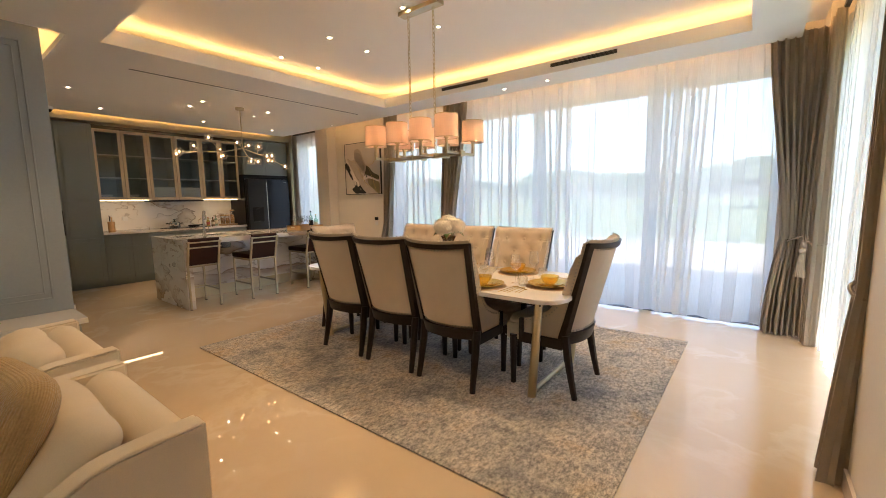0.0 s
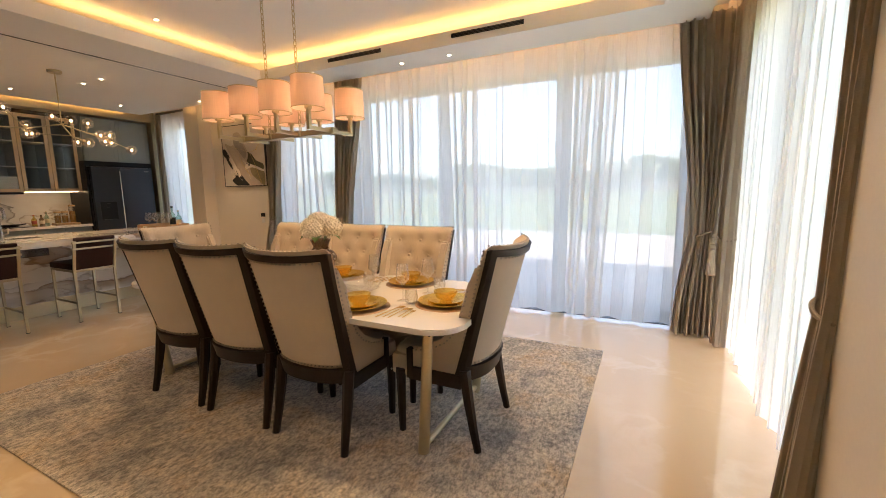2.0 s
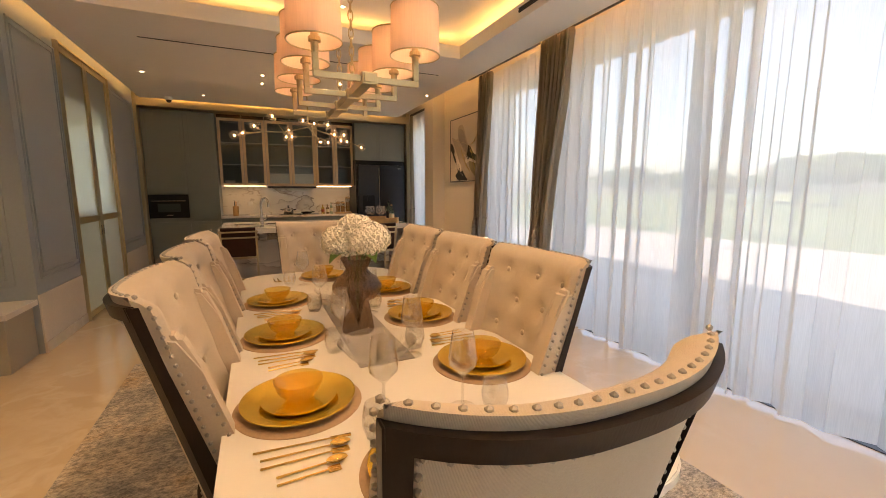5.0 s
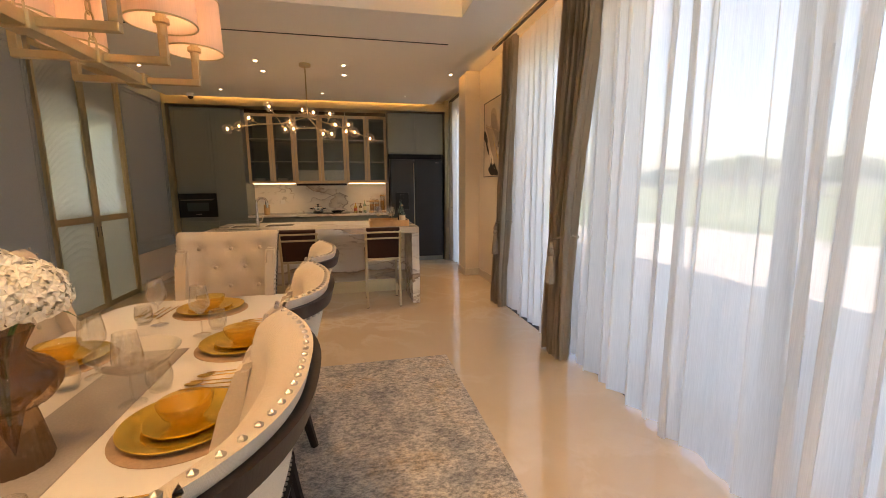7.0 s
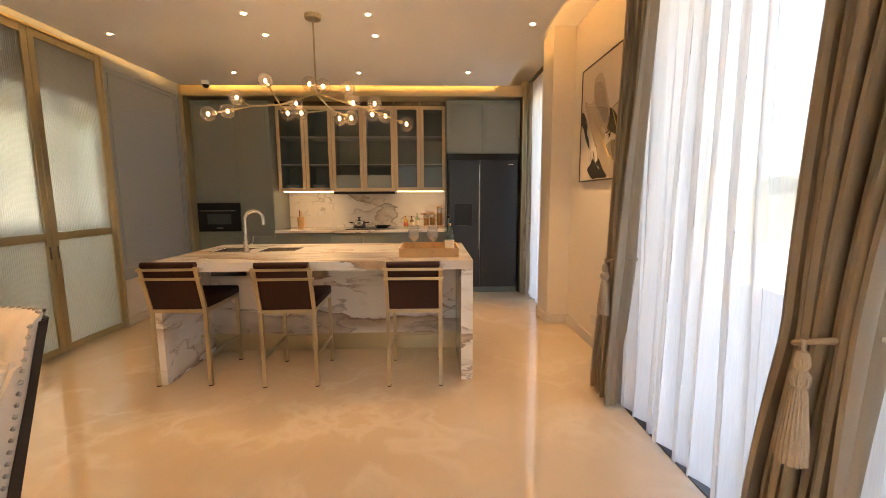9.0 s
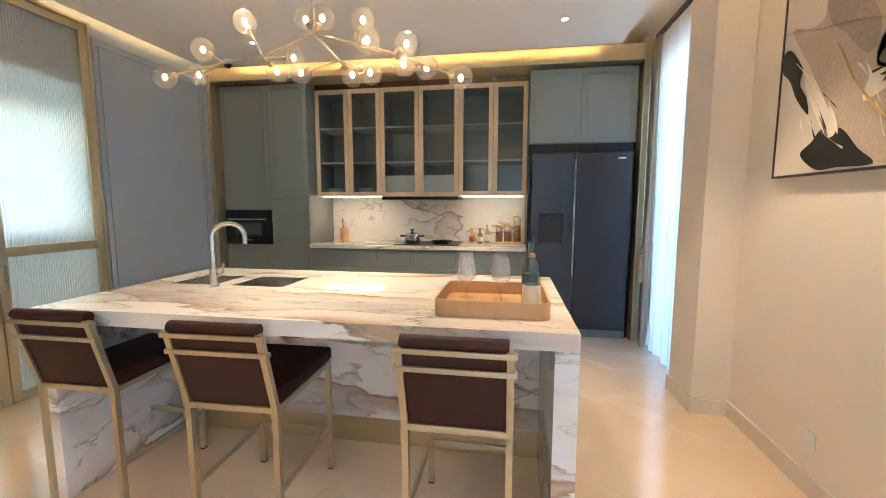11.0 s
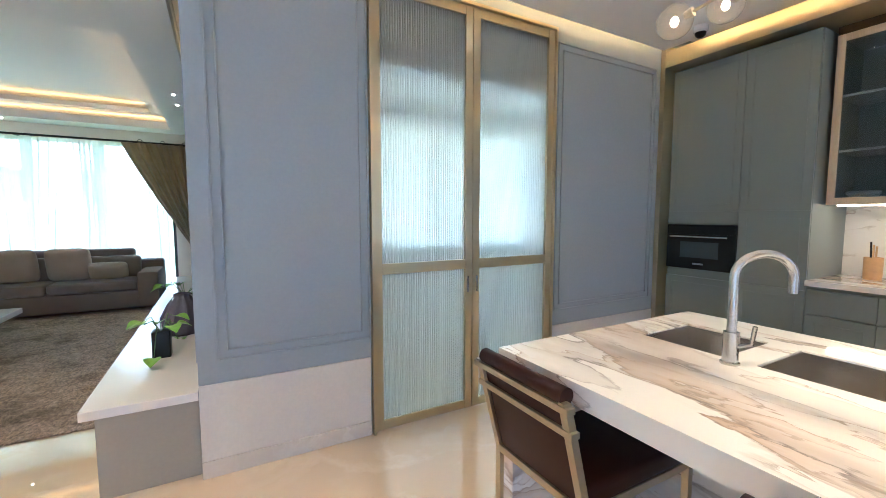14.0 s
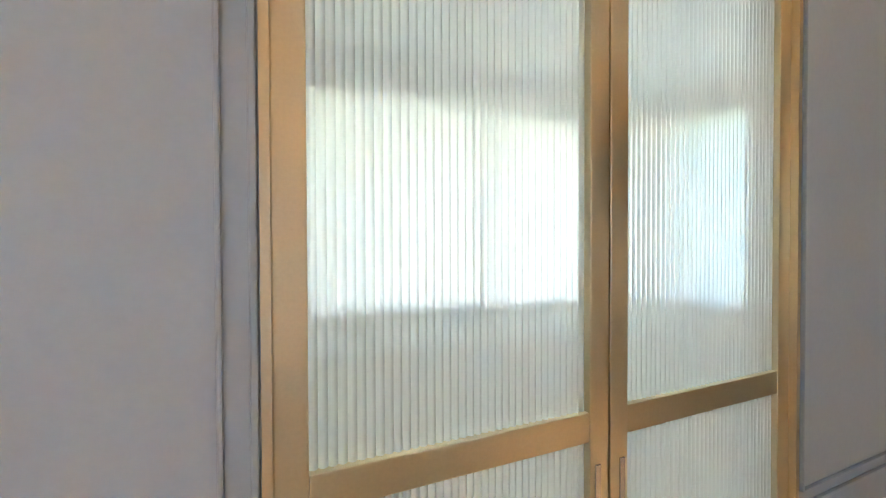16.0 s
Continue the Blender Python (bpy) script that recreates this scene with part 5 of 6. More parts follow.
hob = thing("cooktop", "black glass cooktop set on the worktop", "cooktop")
part("glass", box(-8.78, -8.36, 3.20, 3.92, CT, CT + 0.007, 0.002), M_BLACK, hob)
part("control_strip", box(-8.42, -8.39, 3.45, 3.66, CT + 0.007, CT + 0.0075), M_STEEL, hob)
pot = thing("saucepan", "shiny steel saucepan with lid and black handles", "pot", Matrix.Translation((-8.52, 3.37, CT + 0.0072)))
part("pan", lathe([(0, 0), (0.085, 0), (0.09, 0.006), (0.09, 0.095), (0.094, 0.098), (0.086, 0.098), (0.086, 0.01), (0, 0.008)], 32), M_CHROME, pot, "", True)
part("lid", lathe([(0.09, 0.098), (0.085, 0.108), (0.04, 0.122), (0, 0.126)], 32), M_CHROME, pot, "domed lid", True)
part("knob", lathe([(0, 0.126), (0.010, 0.126), (0.010, 0.140), (0.022, 0.145), (0.022, 0.158), (0, 0.16)], 16), M_BLACK, pot, "", True)
for s in (-1, 1):
    part("handle", tube([(0, s * 0.088, 0.075), (0.0, s * 0.125, 0.082), (0.0, s * 0.14, 0.08)], 0.010, 8), M_BLACK, pot, "", True)
pan = thing("frying_pan", "small black frying pan on the cooktop", "pan", Matrix.Translation((-8.52, 3.70, CT + 0.0072)))
part("bowl", lathe([(0, 0), (0.085, 0), (0.108, 0.035), (0.111, 0.036), (0.088, 0.004), (0, 0.004)], 32), M_BLACK, pan, "", True)
part("handle", tube([(0.07, 0.07, 0.03), (0.14, 0.13, 0.045)], 0.009, 8), M_BLACK, pan, "", True)
blk = thing("utensil_holder", "wooden utensil holder beside the splashback", "utensil holder", Matrix.Translation((-8.74, 2.47, CT)))
part("pot", lathe([(0, 0), (0.05, 0), (0.052, 0.16), (0.046, 0.16), (0.044, 0.01), (0, 0.01)], 24), M_BAMBOO, blk, "", True)
for k, (dy, h) in enumerate(((-0.02, 0.27), (0.015, 0.24), (0.0, 0.25))):
    part("utensil", tube([(0.0, dy * 0.5, 0.02), (0.01 * k, dy, h)], 0.006, 6), M_BAMBOO if k else M_BLACK, blk)


def bottle(x, y, z, h, r, material, cap, label_mat, what, neck=0.35):
    b = thing("bottle", what, "bottle", Matrix.Translation((x, y, z)), "bottles")
    part("glass", lathe([(0, 0), (r, 0), (r * 1.02, 0.01), (r, h * 0.55), (r * 0.85, h * 0.63), (r * neck, h * 0.74), (r * neck, h * 0.93), (0, h * 0.93)], 24), material, b, "", True)
    part("cap", lathe([(0, h * 0.93), (r * neck * 1.15, h * 0.93), (r * neck * 1.15, h), (0, h)], 16), cap, b, "", True)
    part("paper_label", lathe([(r * 1.03, h * 0.14), (r * 1.03, h * 0.46)], 24), label_mat, b, "", True)


bottle(-8.68, 4.03, CT, 0.17, 0.032, M_AMBERGLASS, M_RED, M_RED, "small sauce bottle with a red label")
bottle(-8.68, 4.12, CT, 0.17, 0.030, M_BROWNGLASS, M_BLACK, M_LABEL, "small brown sauce bottle on the worktop")
bottle(-8.72, 4.20, CT, 0.22, 0.028, M_GREENGLASS, M_GOLD, M_LABEL, "small green oil bottle on the worktop")
rack = solo("spice_board", box(-8.80, -8.62, 4.28, 4.60, CT, CT + 0.018, 0.004), M_BAMBOO, "low wooden board carrying storage jars", "board")
for y, h in ((4.335, 0.17), (4.43, 0.17), (4.535, 0.27)):
    j = thing("storage_jar", "clear storage jar of spice with a wooden lid", "jar", Matrix.Translation((-8.71, y, CT + 0.018)), "storage jars")
    part("glass", lathe([(0, 0), (0.042, 0), (0.043, h), (0.040, h), (0.039, 0.006), (0, 0.006)], 24), M_GLASS, j, "", True)
    part("contents", lathe([(0, 0.007), (0.037, 0.007), (0.037, h * 0.7), (0, h * 0.72)], 20), M_SPICE, j, "amber-brown spice", True)
    part("lid", lathe([(0, h), (0.045, h), (0.045, h + 0.022), (0, h + 0.022)], 24), M_BAMBOO, j, "wooden lid", True)
    part("clip", tube([(0.0, -0.03, h + 0.03), (0, 0, h + 0.045), (0, 0.03, h + 0.03)], 0.003, 6), M_STEEL, j)
solo("wall_socket", box(-8.925, -8.917, 2.68, 2.76, 1.06, 1.14, 0.003), M_WHITE, "white wall socket on the marble splashback", "socket")

# ---- island ----
IX0, IX1, IY0, IY1 = -6.60, -5.48, 2.40, 4.70
isl = thing("kitchen_island", "white marble waterfall island with brown veins and brass plinth", "kitchen island")
bm = bmesh.new()
SX0, SX1, SA, SB, SC, SD = -6.36, -6.055, 2.54, 2.83, 2.92, 3.245
for q in ((SX1, IX1, IY0, IY1), (IX0, SX0, IY0, IY1), (SX0, SX1, IY0, SA), (SX0, SX1, SB, SC), (SX0, SX1, SD, IY1)):
    box(q[0], q[1], q[2], q[3], 0.835, 0.90, bm=bm)
bmesh.ops.remove_doubles(bm, verts=bm.verts, dist=1e-4)
part("top", bm, M_ISLAND, isl, "veined marble worktop")
part("waterfall_side", box(IX0, IX1, IY0, IY0 + 0.085, 0.0, 0.8345, 0.002), M_ISLANDSIDE, isl, "marble waterfall end")
part("waterfall_side", box(IX0, IX1, IY1 - 0.085, IY1, 0.0, 0.8345, 0.002), M_ISLANDSIDE, isl, "marble waterfall end")
part("front_panel", box(-6.16, -6.14, IY0 + 0.085, IY1 - 0.085, 0.15, 0.834), M_ISLANDSIDE, isl, "veined marble panel behind the stools")
part("plinth", box(-6.20, -6.145, IY0 + 0.085, IY1 - 0.085, 0.0, 0.15), M_GOLD, isl, "champagne metal plinth")
part("back_units", box(IX0 + 0.03, IX0 + 0.05, IY0 + 0.085, IY1 - 0.085, 0.08, 0.834), M_CAB, isl)
for a, b in ((SA, SB), (SC, SD)):
    bm = bmesh.new()
    for q in ((SX0, SX0 + 0.006, a, b, 0.70, 0.895), (SX1 - 0.006, SX1, a, b, 0.70, 0.895), (SX0, SX1, a, a + 0.006, 0.70, 0.895), (SX0, SX1, b - 0.006, b, 0.70, 0.895), (SX0, SX1, a, b, 0.694, 0.70)):
        box(*q, bm=bm)
    s = solo("sink", bm, M_STEEL, "undermounted square steel sink bowl in the island", "sink", "sink bowls")
tap = thing("tap", "tall arched brushed-steel kitchen tap with side lever", "tap", Matrix.Translation((-6.01, 2.87, 0.90)))
part("base", lathe([(0, 0), (0.027, 0), (0.027, 0.006), (0.022, 0.010), (0.022, 0.10), (0, 0.10)], 20), M_STEEL, tap, "", True)
arc = [(0, 0, 0.10), (0, 0, 0.27)] + [(-0.075 + 0.075 * math.cos(radians(a)), 0.045 - 0.045 * math.cos(radians(a)), 0.27 + 0.07 * math.sin(radians(a))) for a in range(15, 181, 15)] + [(-0.15, 0.09, 0.22)]
part("spout", tube(arc, 0.0135, 14), M_STEEL, tap, "arched spout", True)
part("lever", tube([(0.0, 0.02, 0.06), (0.0, 0.055, 0.075), (0.0, 0.062, 0.13)], 0.007, 8), M_STEEL, tap, "", True)


def bar_stool():
    """Faces -x: the backrest is at +x. Origin on the floor at the middle."""
    s = thing("bar_stool", "champagne steel bar stool with dark brown leather seat", "bar stool", group="bar stools")
    h, w = 0.235, 0.185
    q = 0.012
    for sy in (-1, 1):
        part("front_leg", box(-h - q, -h + q, sy * w - q, sy * w + q, 0.0, 0.57, 0.002), M_STOOLGOLD, s)
        bm = bmesh.new()
        pts = [(h, 0.0), (h, 0.56), (h + 0.085, 0.885)]
        for (xa, za), (xb, zb) in zip(pts, pts[1:]):
            vs = [bm.verts.new((xx + o, sy * w + k, zz)) for xx, zz in ((xa, za), (xb, zb)) for o in (-q, q) for k in (-q, q)]
            bmesh.ops.convex_hull(bm, input=vs)
        part("back_leg", bm, M_STOOLGOLD, s, "bent back post running up to the backrest")
        part("side_rail", box(-h, h, sy * w - 0.009, sy * w + 0.009, 0.545, 0.57, 0.002), M_STOOLGOLD, s)
        part("footrest_side", box(-h, h, sy * w - 0.008, sy * w + 0.008, 0.20, 0.222, 0.002), M_STOOLGOLD, s)
        for x in (-h, h):
            part("foot_pad", box(x - 0.013, x + 0.013, sy * w - 0.013, sy * w + 0.013, 0.0, 0.006), M_BLACK, s)
    part("footrest", box(-h - 0.008, -h + 0.012, -w, w, 0.20, 0.222, 0.002), M_STOOLGOLD, s)
    part("back_rail", box(h - 0.012, h + 0.012, -w, w, 0.545, 0.57, 0.002), M_STOOLGOLD, s)
    part("seat", box(-h - 0.03, h + 0.0, -w - 0.012, w + 0.012, 0.57, 0.635, 0.018, segs=3), M_LEATHER, s, "dark brown leather seat", True)

    def lean(z):
        return h + 0.085 * (z - 0.56) / 0.325
    for z, o in ((0.868, 0.012), (0.80, 0.012)):
        part("back_bar", box(lean(z) - 0.012, lean(z) + 0.018, -w - 0.022, w + 0.022, z - 0.009, z + 0.009, 0.002), M_STOOLGOLD, s)
    bm = box(-0.018, 0.018, -w + 0.010, w - 0.010, 0.0, 0.335, 0.012)
    bmesh.ops.transform(bm, matrix=Matrix.Translation((h - 0.012, 0, 0.572)) @ pose(0, 0, 0, 0, 14.7, 0), verts=bm.verts)
    part("back_pad", bm, M_LEATHER, s, "leather back panel", True)
    part("top_roll", tube([(lean(0.885) - 0.012, -w + 0.005, 0.895), (lean(0.885) - 0.012, w - 0.005, 0.895)], 0.024, 14), M_LEATHER, s, "padded leather top roll", True)
    return s


st = bar_stool()
st.matrix_basis = pose(-5.71, 2.61, 0)
copy_thing(st, pose(-5.66, 3.385, 0, 0, 0, 1.0))
copy_thing(st, pose(-5.64, 4.28, 0, 0, 0, -0.5))

# serving tray with glasses and bottles
tray = thing("serving_tray", "light bamboo serving tray with cut-out handles on the island", "tray", Matrix.Translation((-5.84, 4.385, 0.90)))
part("bottom", prism(rounded(-0.21, 0.21, -0.225, 0.225, 0.04), 0.0, 0.008), M_BAMBOO, tray)
bm = bmesh.new()
outer, inner_ = rounded(-0.215, 0.215, -0.23, 0.23, 0.045), rounded(-0.205, 0.205, -0.22, 0.22, 0.036)
lo, hi = [[bm.verts.new((x, y, z)) for x, y in outer] for z in (0.0, 0.068)]
li, hi2 = [[bm.verts.new((x, y, z)) for x, y in inner_] for z in (0.0, 0.068)]
for k in range(len(lo)):
    j = (k + 1) % len(lo)
    for A, B in ((lo, hi), (hi, hi2), (hi2, li)):
        bm.faces.new((A[k], A[j], B[j], B[k]))
part("rim", bm, M_BAMBOO, tray, "upright bamboo rim", True)
for sy in (-1, 1):
    part("grip_slot", prism(rounded(-0.05, 0.05, 0.033, 0.053, 0.0095), sy * 0.231 - 0.001, sy * 0.231 + 0.001), M_LABEL, tray).matrix_basis = pose(0, 0, 0, 90, 0, 0) @ Matrix.Diagonal((1, 1, -1, 1))
for x, y in ((-5.79, 4.27), (-5.93, 4.255), (-5.78, 4.42), (-5.93, 4.41)):
    wine_glass(pose(x, y, 0.909), 0.215, 0.042)
bottle(-5.76, 4.545, 0.909, 0.235, 0.037, M_GREENGLASS, M_BAMBOO, M_LABEL, "clear round-shouldered bottle with a paper label", 0.3)
bottle(-5.90, 4.545, 0.909, 0.29, 0.036, M_GREENGLASS, M_BLACK, M_INK, "tall pale green bottle with a black cap", 0.35)

# branching globe pendant
pend = thing("globe_pendant", "brass branching pendant lamp with clear glass globes over the island", "pendant lamp")
part("rose", lathe([(0, 2.72), (0.06, 2.72), (0.065, 2.73), (0.065, 2.75), (0, 2.75)], 28, None, (-6.0, 3.50, 0)), M_GOLD, pend, "round brass ceiling rose", True)
part("rod", tube([(-6.0, 3.50, 2.73), (-6.0, 3.50, 2.165)], 0.007, 8), M_GOLD, pend, "thin brass rod", True)
C = (-6.0, 3.50, 2.165)
L1, L2, R1, R2 = (-6.04, 3.20, 2.09), (-6.08, 2.95, 2.085), (-5.99, 3.72, 2.10), (-6.02, 3.90, 2.055)
D1 = (-6.06, 3.60, 2.055)
for pts in ((C, L1, L2), (C, R1, R2), (C, D1)):
    part("branch", tube(pts, 0.007, 8), M_GOLD, pend, "", True)
twigs = ((L2, (-6.05, 2.62, 2.02)), (L2, (-6.19, 2.71, 2.07)), (L2, (-6.06, 2.85, 2.15)), (L1, (-6.10, 3.07, 2.29)), (L1, (-6.12, 3.23, 2.04)), (L1, (-6.22, 3.27, 2.14)), (D1, (-6.22, 3.31, 2.06)),
         (C, (-6.04, 3.44, 2.25)), (C, (-5.95, 3.57, 2.21)), (R1, (-6.0, 3.75, 2.21)), (R1, (-5.88, 3.81, 2.07)), (D1, (-6.08, 3.66, 1.99)), (D1, (-6.06, 3.76, 1.99)),
         (R2, (-6.0, 3.96, 2.09)), (R2, (-6.06, 3.93, 2.02)), (R2, (-6.13, 4.03, 2.02)), (R2, (-6.05, 4.21, 1.94)))
for a, b in twigs:
    A, B = Vector(a), Vector(b)
    dr_ = (B - A).normalized()
    tw = part("twig", tube([A, B - dr_ * 0.045], 0.0055, 8), M_GOLD, pend, "", True)
    part("cap", tube([B - dr_ * 0.062, B - dr_ * 0.035], [0.016, 0.013], 10), M_GOLD, tw, "", True)
    g = bmesh.new()
    bmesh.ops.create_uvsphere(g, u_segments=24, v_segments=14, radius=0.058, matrix=Matrix.Translation(B))
    gl = part("globe", g, M_GLOBE, tw, "clear glass globe", True)
    gl.visible_shadow = False
    g = bmesh.new()
    bmesh.ops.create_uvsphere(g, u_segments=12, v_segments=8, radius=0.0125, matrix=Matrix.Translation(B) @ Matrix.Diagonal((1, 1, 1.4, 1)))
    part("bulb", g, M_GLOBEBULB, tw, "glowing bulb", True)

cam_dome = thing("security_camera", "small white dome security camera on the ceiling", "security camera", Matrix.Translation((-7.82, 1.70, 2.75)))
part("housing", lathe([(0, 0), (0.05, 0), (0.05, -0.035), (0.04, -0.045), (0, -0.045)], 24), M_WHITE, cam_dome, "", True)
part("dome", lathe([(0.038, -0.045), (0.034, -0.065), (0.018, -0.08), (0, -0.084)], 24), M_BLACK, cam_dome, "", True)


# ---- pictures and wall fittings ----
def blob(pts, material, parent, y, name="brush_stroke"):
    bm = bmesh.new()
    n = len(pts)
    smooth = []
    for i in range(n):
        p0, p1, p2, p3 = [Vector(pts[(i + k - 1) % n]) for k in range(4)]
        for t in (0, 0.25, 0.5, 0.75):
            smooth.append(0.5 * (2 * p1 + (p2 - p0) * t + (2 * p0 - 5 * p1 + 4 * p2 - p3) * t * t + (3 * p1 - p0 - 3 * p2 + p3) * t ** 3))
    bm.faces.new([bm.verts.new((q.x, y, q.y)) for q in smooth])
    bmesh.ops.triangulate(bm, faces=bm.faces[:])
    part(name, bm, material, parent)


art = thing("painting", "abstract painting in cream, ochre and black on the beige wall", "painting", Matrix.Translation((-5.98, 5.845, 1.49)))
part("canvas", box(-0.50, 0.50, -0.030, 0.0, 0.0, 0.98, 0.003), M_PAPER, art)
bm = bmesh.new()
for q in ((-0.51, -0.50, -0.01, 0.99), (0.50, 0.51, -0.01, 0.99), (-0.50, 0.50, -0.01, 0.0), (-0.50, 0.50, 0.98, 0.99)):
    box(q[0], q[1], -0.034, 0.0, q[2], q[3], bm=bm)
part("frame", bm, M_FRAME, art, "thin dark frame")
def streaks(count, x, z, dx, dz, length, width, angle, material, seed, y):
    """Brush marks scattered round (x, z), each a tapered dab along the angle."""
    rng = random.Random(seed)
    for k in range(count):
        cx, cz2 = x + rng.gauss(0, dx), z + rng.gauss(0, dz)
        a, l, w = radians(angle + rng.uniform(-22, 22)), length * rng.uniform(0.5, 1.2), width * rng.uniform(0.5, 1.3)
        pts = []
        for t, q in ((-0.5, 0.25), (-0.2, 1.0), (0.25, 0.8), (0.5, 0.2), (0.5, -0.2), (0.2, -0.9), (-0.25, -1.0), (-0.5, -0.3)):
            px = cx + t * l * math.cos(a) - q * w / 2 * math.sin(a) + rng.uniform(-0.006, 0.006)
            pz = cz2 + t * l * math.sin(a) + q * w / 2 * math.cos(a) + rng.uniform(-0.006, 0.006)
            pts.append((min(max(px, -0.49), 0.49), min(max(pz, 0.01), 0.97)))
        blob(pts, material, art, y - 0.00006 * k)


# x grows to the viewer's right here (the wall faces -y)
blob([(-0.22, 0.84), (-0.10, 0.87), (-0.02, 0.80), (0.03, 0.66), (0.10, 0.55), (0.06, 0.40), (0.20, 0.22), (0.40, 0.02), (0.12, 0.012), (-0.12, 0.20), (-0.28, 0.46), (-0.44, 0.70), (-0.30, 0.66), (-0.22, 0.70)], M_SANDPAINT, art, -0.0312, "sand_stroke")
blob([(-0.21, 0.80), (-0.06, 0.78), (0.02, 0.64), (0.07, 0.52), (0.02, 0.44), (-0.10, 0.56), (-0.20, 0.66)], M_GREYPAINT, art, -0.0318, "grey_stroke")
blob([(0.07, 0.40), (0.14, 0.48), (0.10, 0.55), (0.20, 0.50), (0.30, 0.40), (0.45, 0.34), (0.45, 0.26), (0.30, 0.31), (0.18, 0.345)], M_OLIVE, art, -0.0322, "olive_stroke")
blob([(0.15, 0.30), (0.26, 0.295), (0.46, 0.23), (0.47, 0.012), (0.41, 0.012), (0.33, 0.07), (0.18, 0.18)], M_OCHRE, art, -0.0324, "ochre_stroke")
blob([(0.06, 0.37), (0.18, 0.335), (0.44, 0.25), (0.44, 0.225), (0.24, 0.285), (0.14, 0.29), (0.02, 0.26)], M_CREAMPAINT, art, -0.0330, "cream_stroke")
blob([(-0.495, 0.60), (-0.44, 0.61), (-0.34, 0.49), (-0.37, 0.45), (-0.33, 0.39), (-0.30, 0.35), (-0.28, 0.27), (-0.37, 0.36), (-0.43, 0.46), (-0.49, 0.52)], M_INK, art, -0.0332)
blob([(-0.31, 0.09), (-0.24, 0.14), (-0.18, 0.19), (-0.07, 0.17), (0.02, 0.08), (0.10, 0.012), (-0.08, 0.012), (-0.20, 0.012)], M_INK, art, -0.0334)
blob([(-0.32, 0.42), (-0.27, 0.44), (-0.15, 0.26), (-0.10, 0.17), (-0.15, 0.15), (-0.24, 0.27)], M_CREAMPAINT, art, -0.0336, "cream_stroke")
streaks(5, -0.20, 0.30, 0.05, 0.06, 0.16, 0.010, -60, M_INK, 6, -0.0342)
streaks(4, 0.12, 0.36, 0.03, 0.03, 0.09, 0.020, 30, M_INK, 9, -0.0348)
streaks(7, 0.02, 0.30, 0.16, 0.12, 0.22, 0.014, -50, M_CREAMPAINT, 4, -0.0354)
part("gold_line", tube([(-0.48, -0.038, 0.70), (-0.23, -0.038, 0.63), (-0.03, -0.038, 0.59), (0.16, -0.038, 0.53), (0.31, -0.038, 0.57), (0.36, -0.038, 0.63), (0.48, -0.038, 0.74)], [0.003, 0.005, 0.004, 0.003, 0.008, 0.004, 0.003], 6, squash=0.4), M_GOLDLEAF, art, "thin gold line", True)
part("gold_line", tube([(-0.13, -0.038, 0.53), (-0.03, -0.038, 0.36), (0.10, -0.038, 0.21), (0.20, -0.038, 0.13)], [0.002, 0.004, 0.009, 0.003], 6, squash=0.4), M_GOLDLEAF, art, "thin gold line", True)
part("gold_line", tube([(0.16, -0.038, 0.53), (0.26, -0.038, 0.36), (0.36, -0.038, 0.12), (0.40, -0.038, 0.03)], [0.002, 0.004, 0.005, 0.002], 6, squash=0.4), M_GOLDLEAF, art, "thin gold line", True)

east = thing("painting", "pale canvas with dark brushed strokes in a thin cream frame", "painting", pose(0.578, 1.87, 1.45, 0, 0, -90))
part("canvas", box(-0.53, 0.53, -0.030, 0.0, 0.0, 1.10, 0.003), M_PAPER, east)
bm = bmesh.new()
for q in ((-0.545, -0.53, -0.015, 1.115), (0.53, 0.545, -0.015, 1.115), (-0.53, 0.53, -0.015, 0.0), (-0.53, 0.53, 1.10, 1.115)):
    box(q[0], q[1], -0.042, 0.0, q[2], q[3], 0.002, bm)
part("frame", bm, mat("cream_frame", (0.72, 0.62, 0.42), 0.35, vary=0.05, bump=0.02), east, "thin cream-gold frame")
rng = random.Random(21)
for k in range(22):
    x0, z0 = -0.10 + 0.026 * k + rng.uniform(-0.02, 0.02), 0.12 + 0.05 * (k % 5) + rng.uniform(-0.03, 0.03)
    rise, slant = rng.uniform(0.14, 0.34), rng.uniform(0.02, 0.13)
    mid_ = (x0 + slant * 0.4, -0.0315, z0 + rise * 0.55)
    if x0 + slant < 0.50 and z0 + rise < 1.05:
        part("brush_stroke", tube([(x0, -0.0315, z0), mid_, (x0 + slant, -0.0315, z0 + rise)], [0.002, rng.uniform(0.003, 0.006), 0.001], 6, squash=0.3), M_INK, east)

solo("thermostat", box(-5.70, -5.61, 5.838, 5.85, 0.98, 1.04, 0.003), M_BLACK, "small black wall thermostat panel", "thermostat")
solo("light_switch", box(-5.69, -5.62, 5.840, 5.85, 0.88, 0.955, 0.003), M_WHITE, "white wall switch plate", "switch")
sk = thing("wall_socket", "white wall socket low on the beige wall", "socket", Matrix.Translation((-6.10, 5.85, 0.255)))
part("plate", box(-0.04, 0.04, -0.008, 0.0, -0.04, 0.04, 0.003), M_WHITE, sk)
part("recess", lathe([(0, -0.001), (0.019, -0.001), (0.021, 0.0)], 20), M_WHITE, sk).matrix_basis = pose(0, -0.0085, 0, 90, 0, 0)

# ---- living area ----
M_TANCUSH = weave(mat("tan_cushion_cloth", (0.62, 0.46, 0.30), 0.9, vary=0.08, scale=8, fine=150, bump=0.0), 90, 0.4)


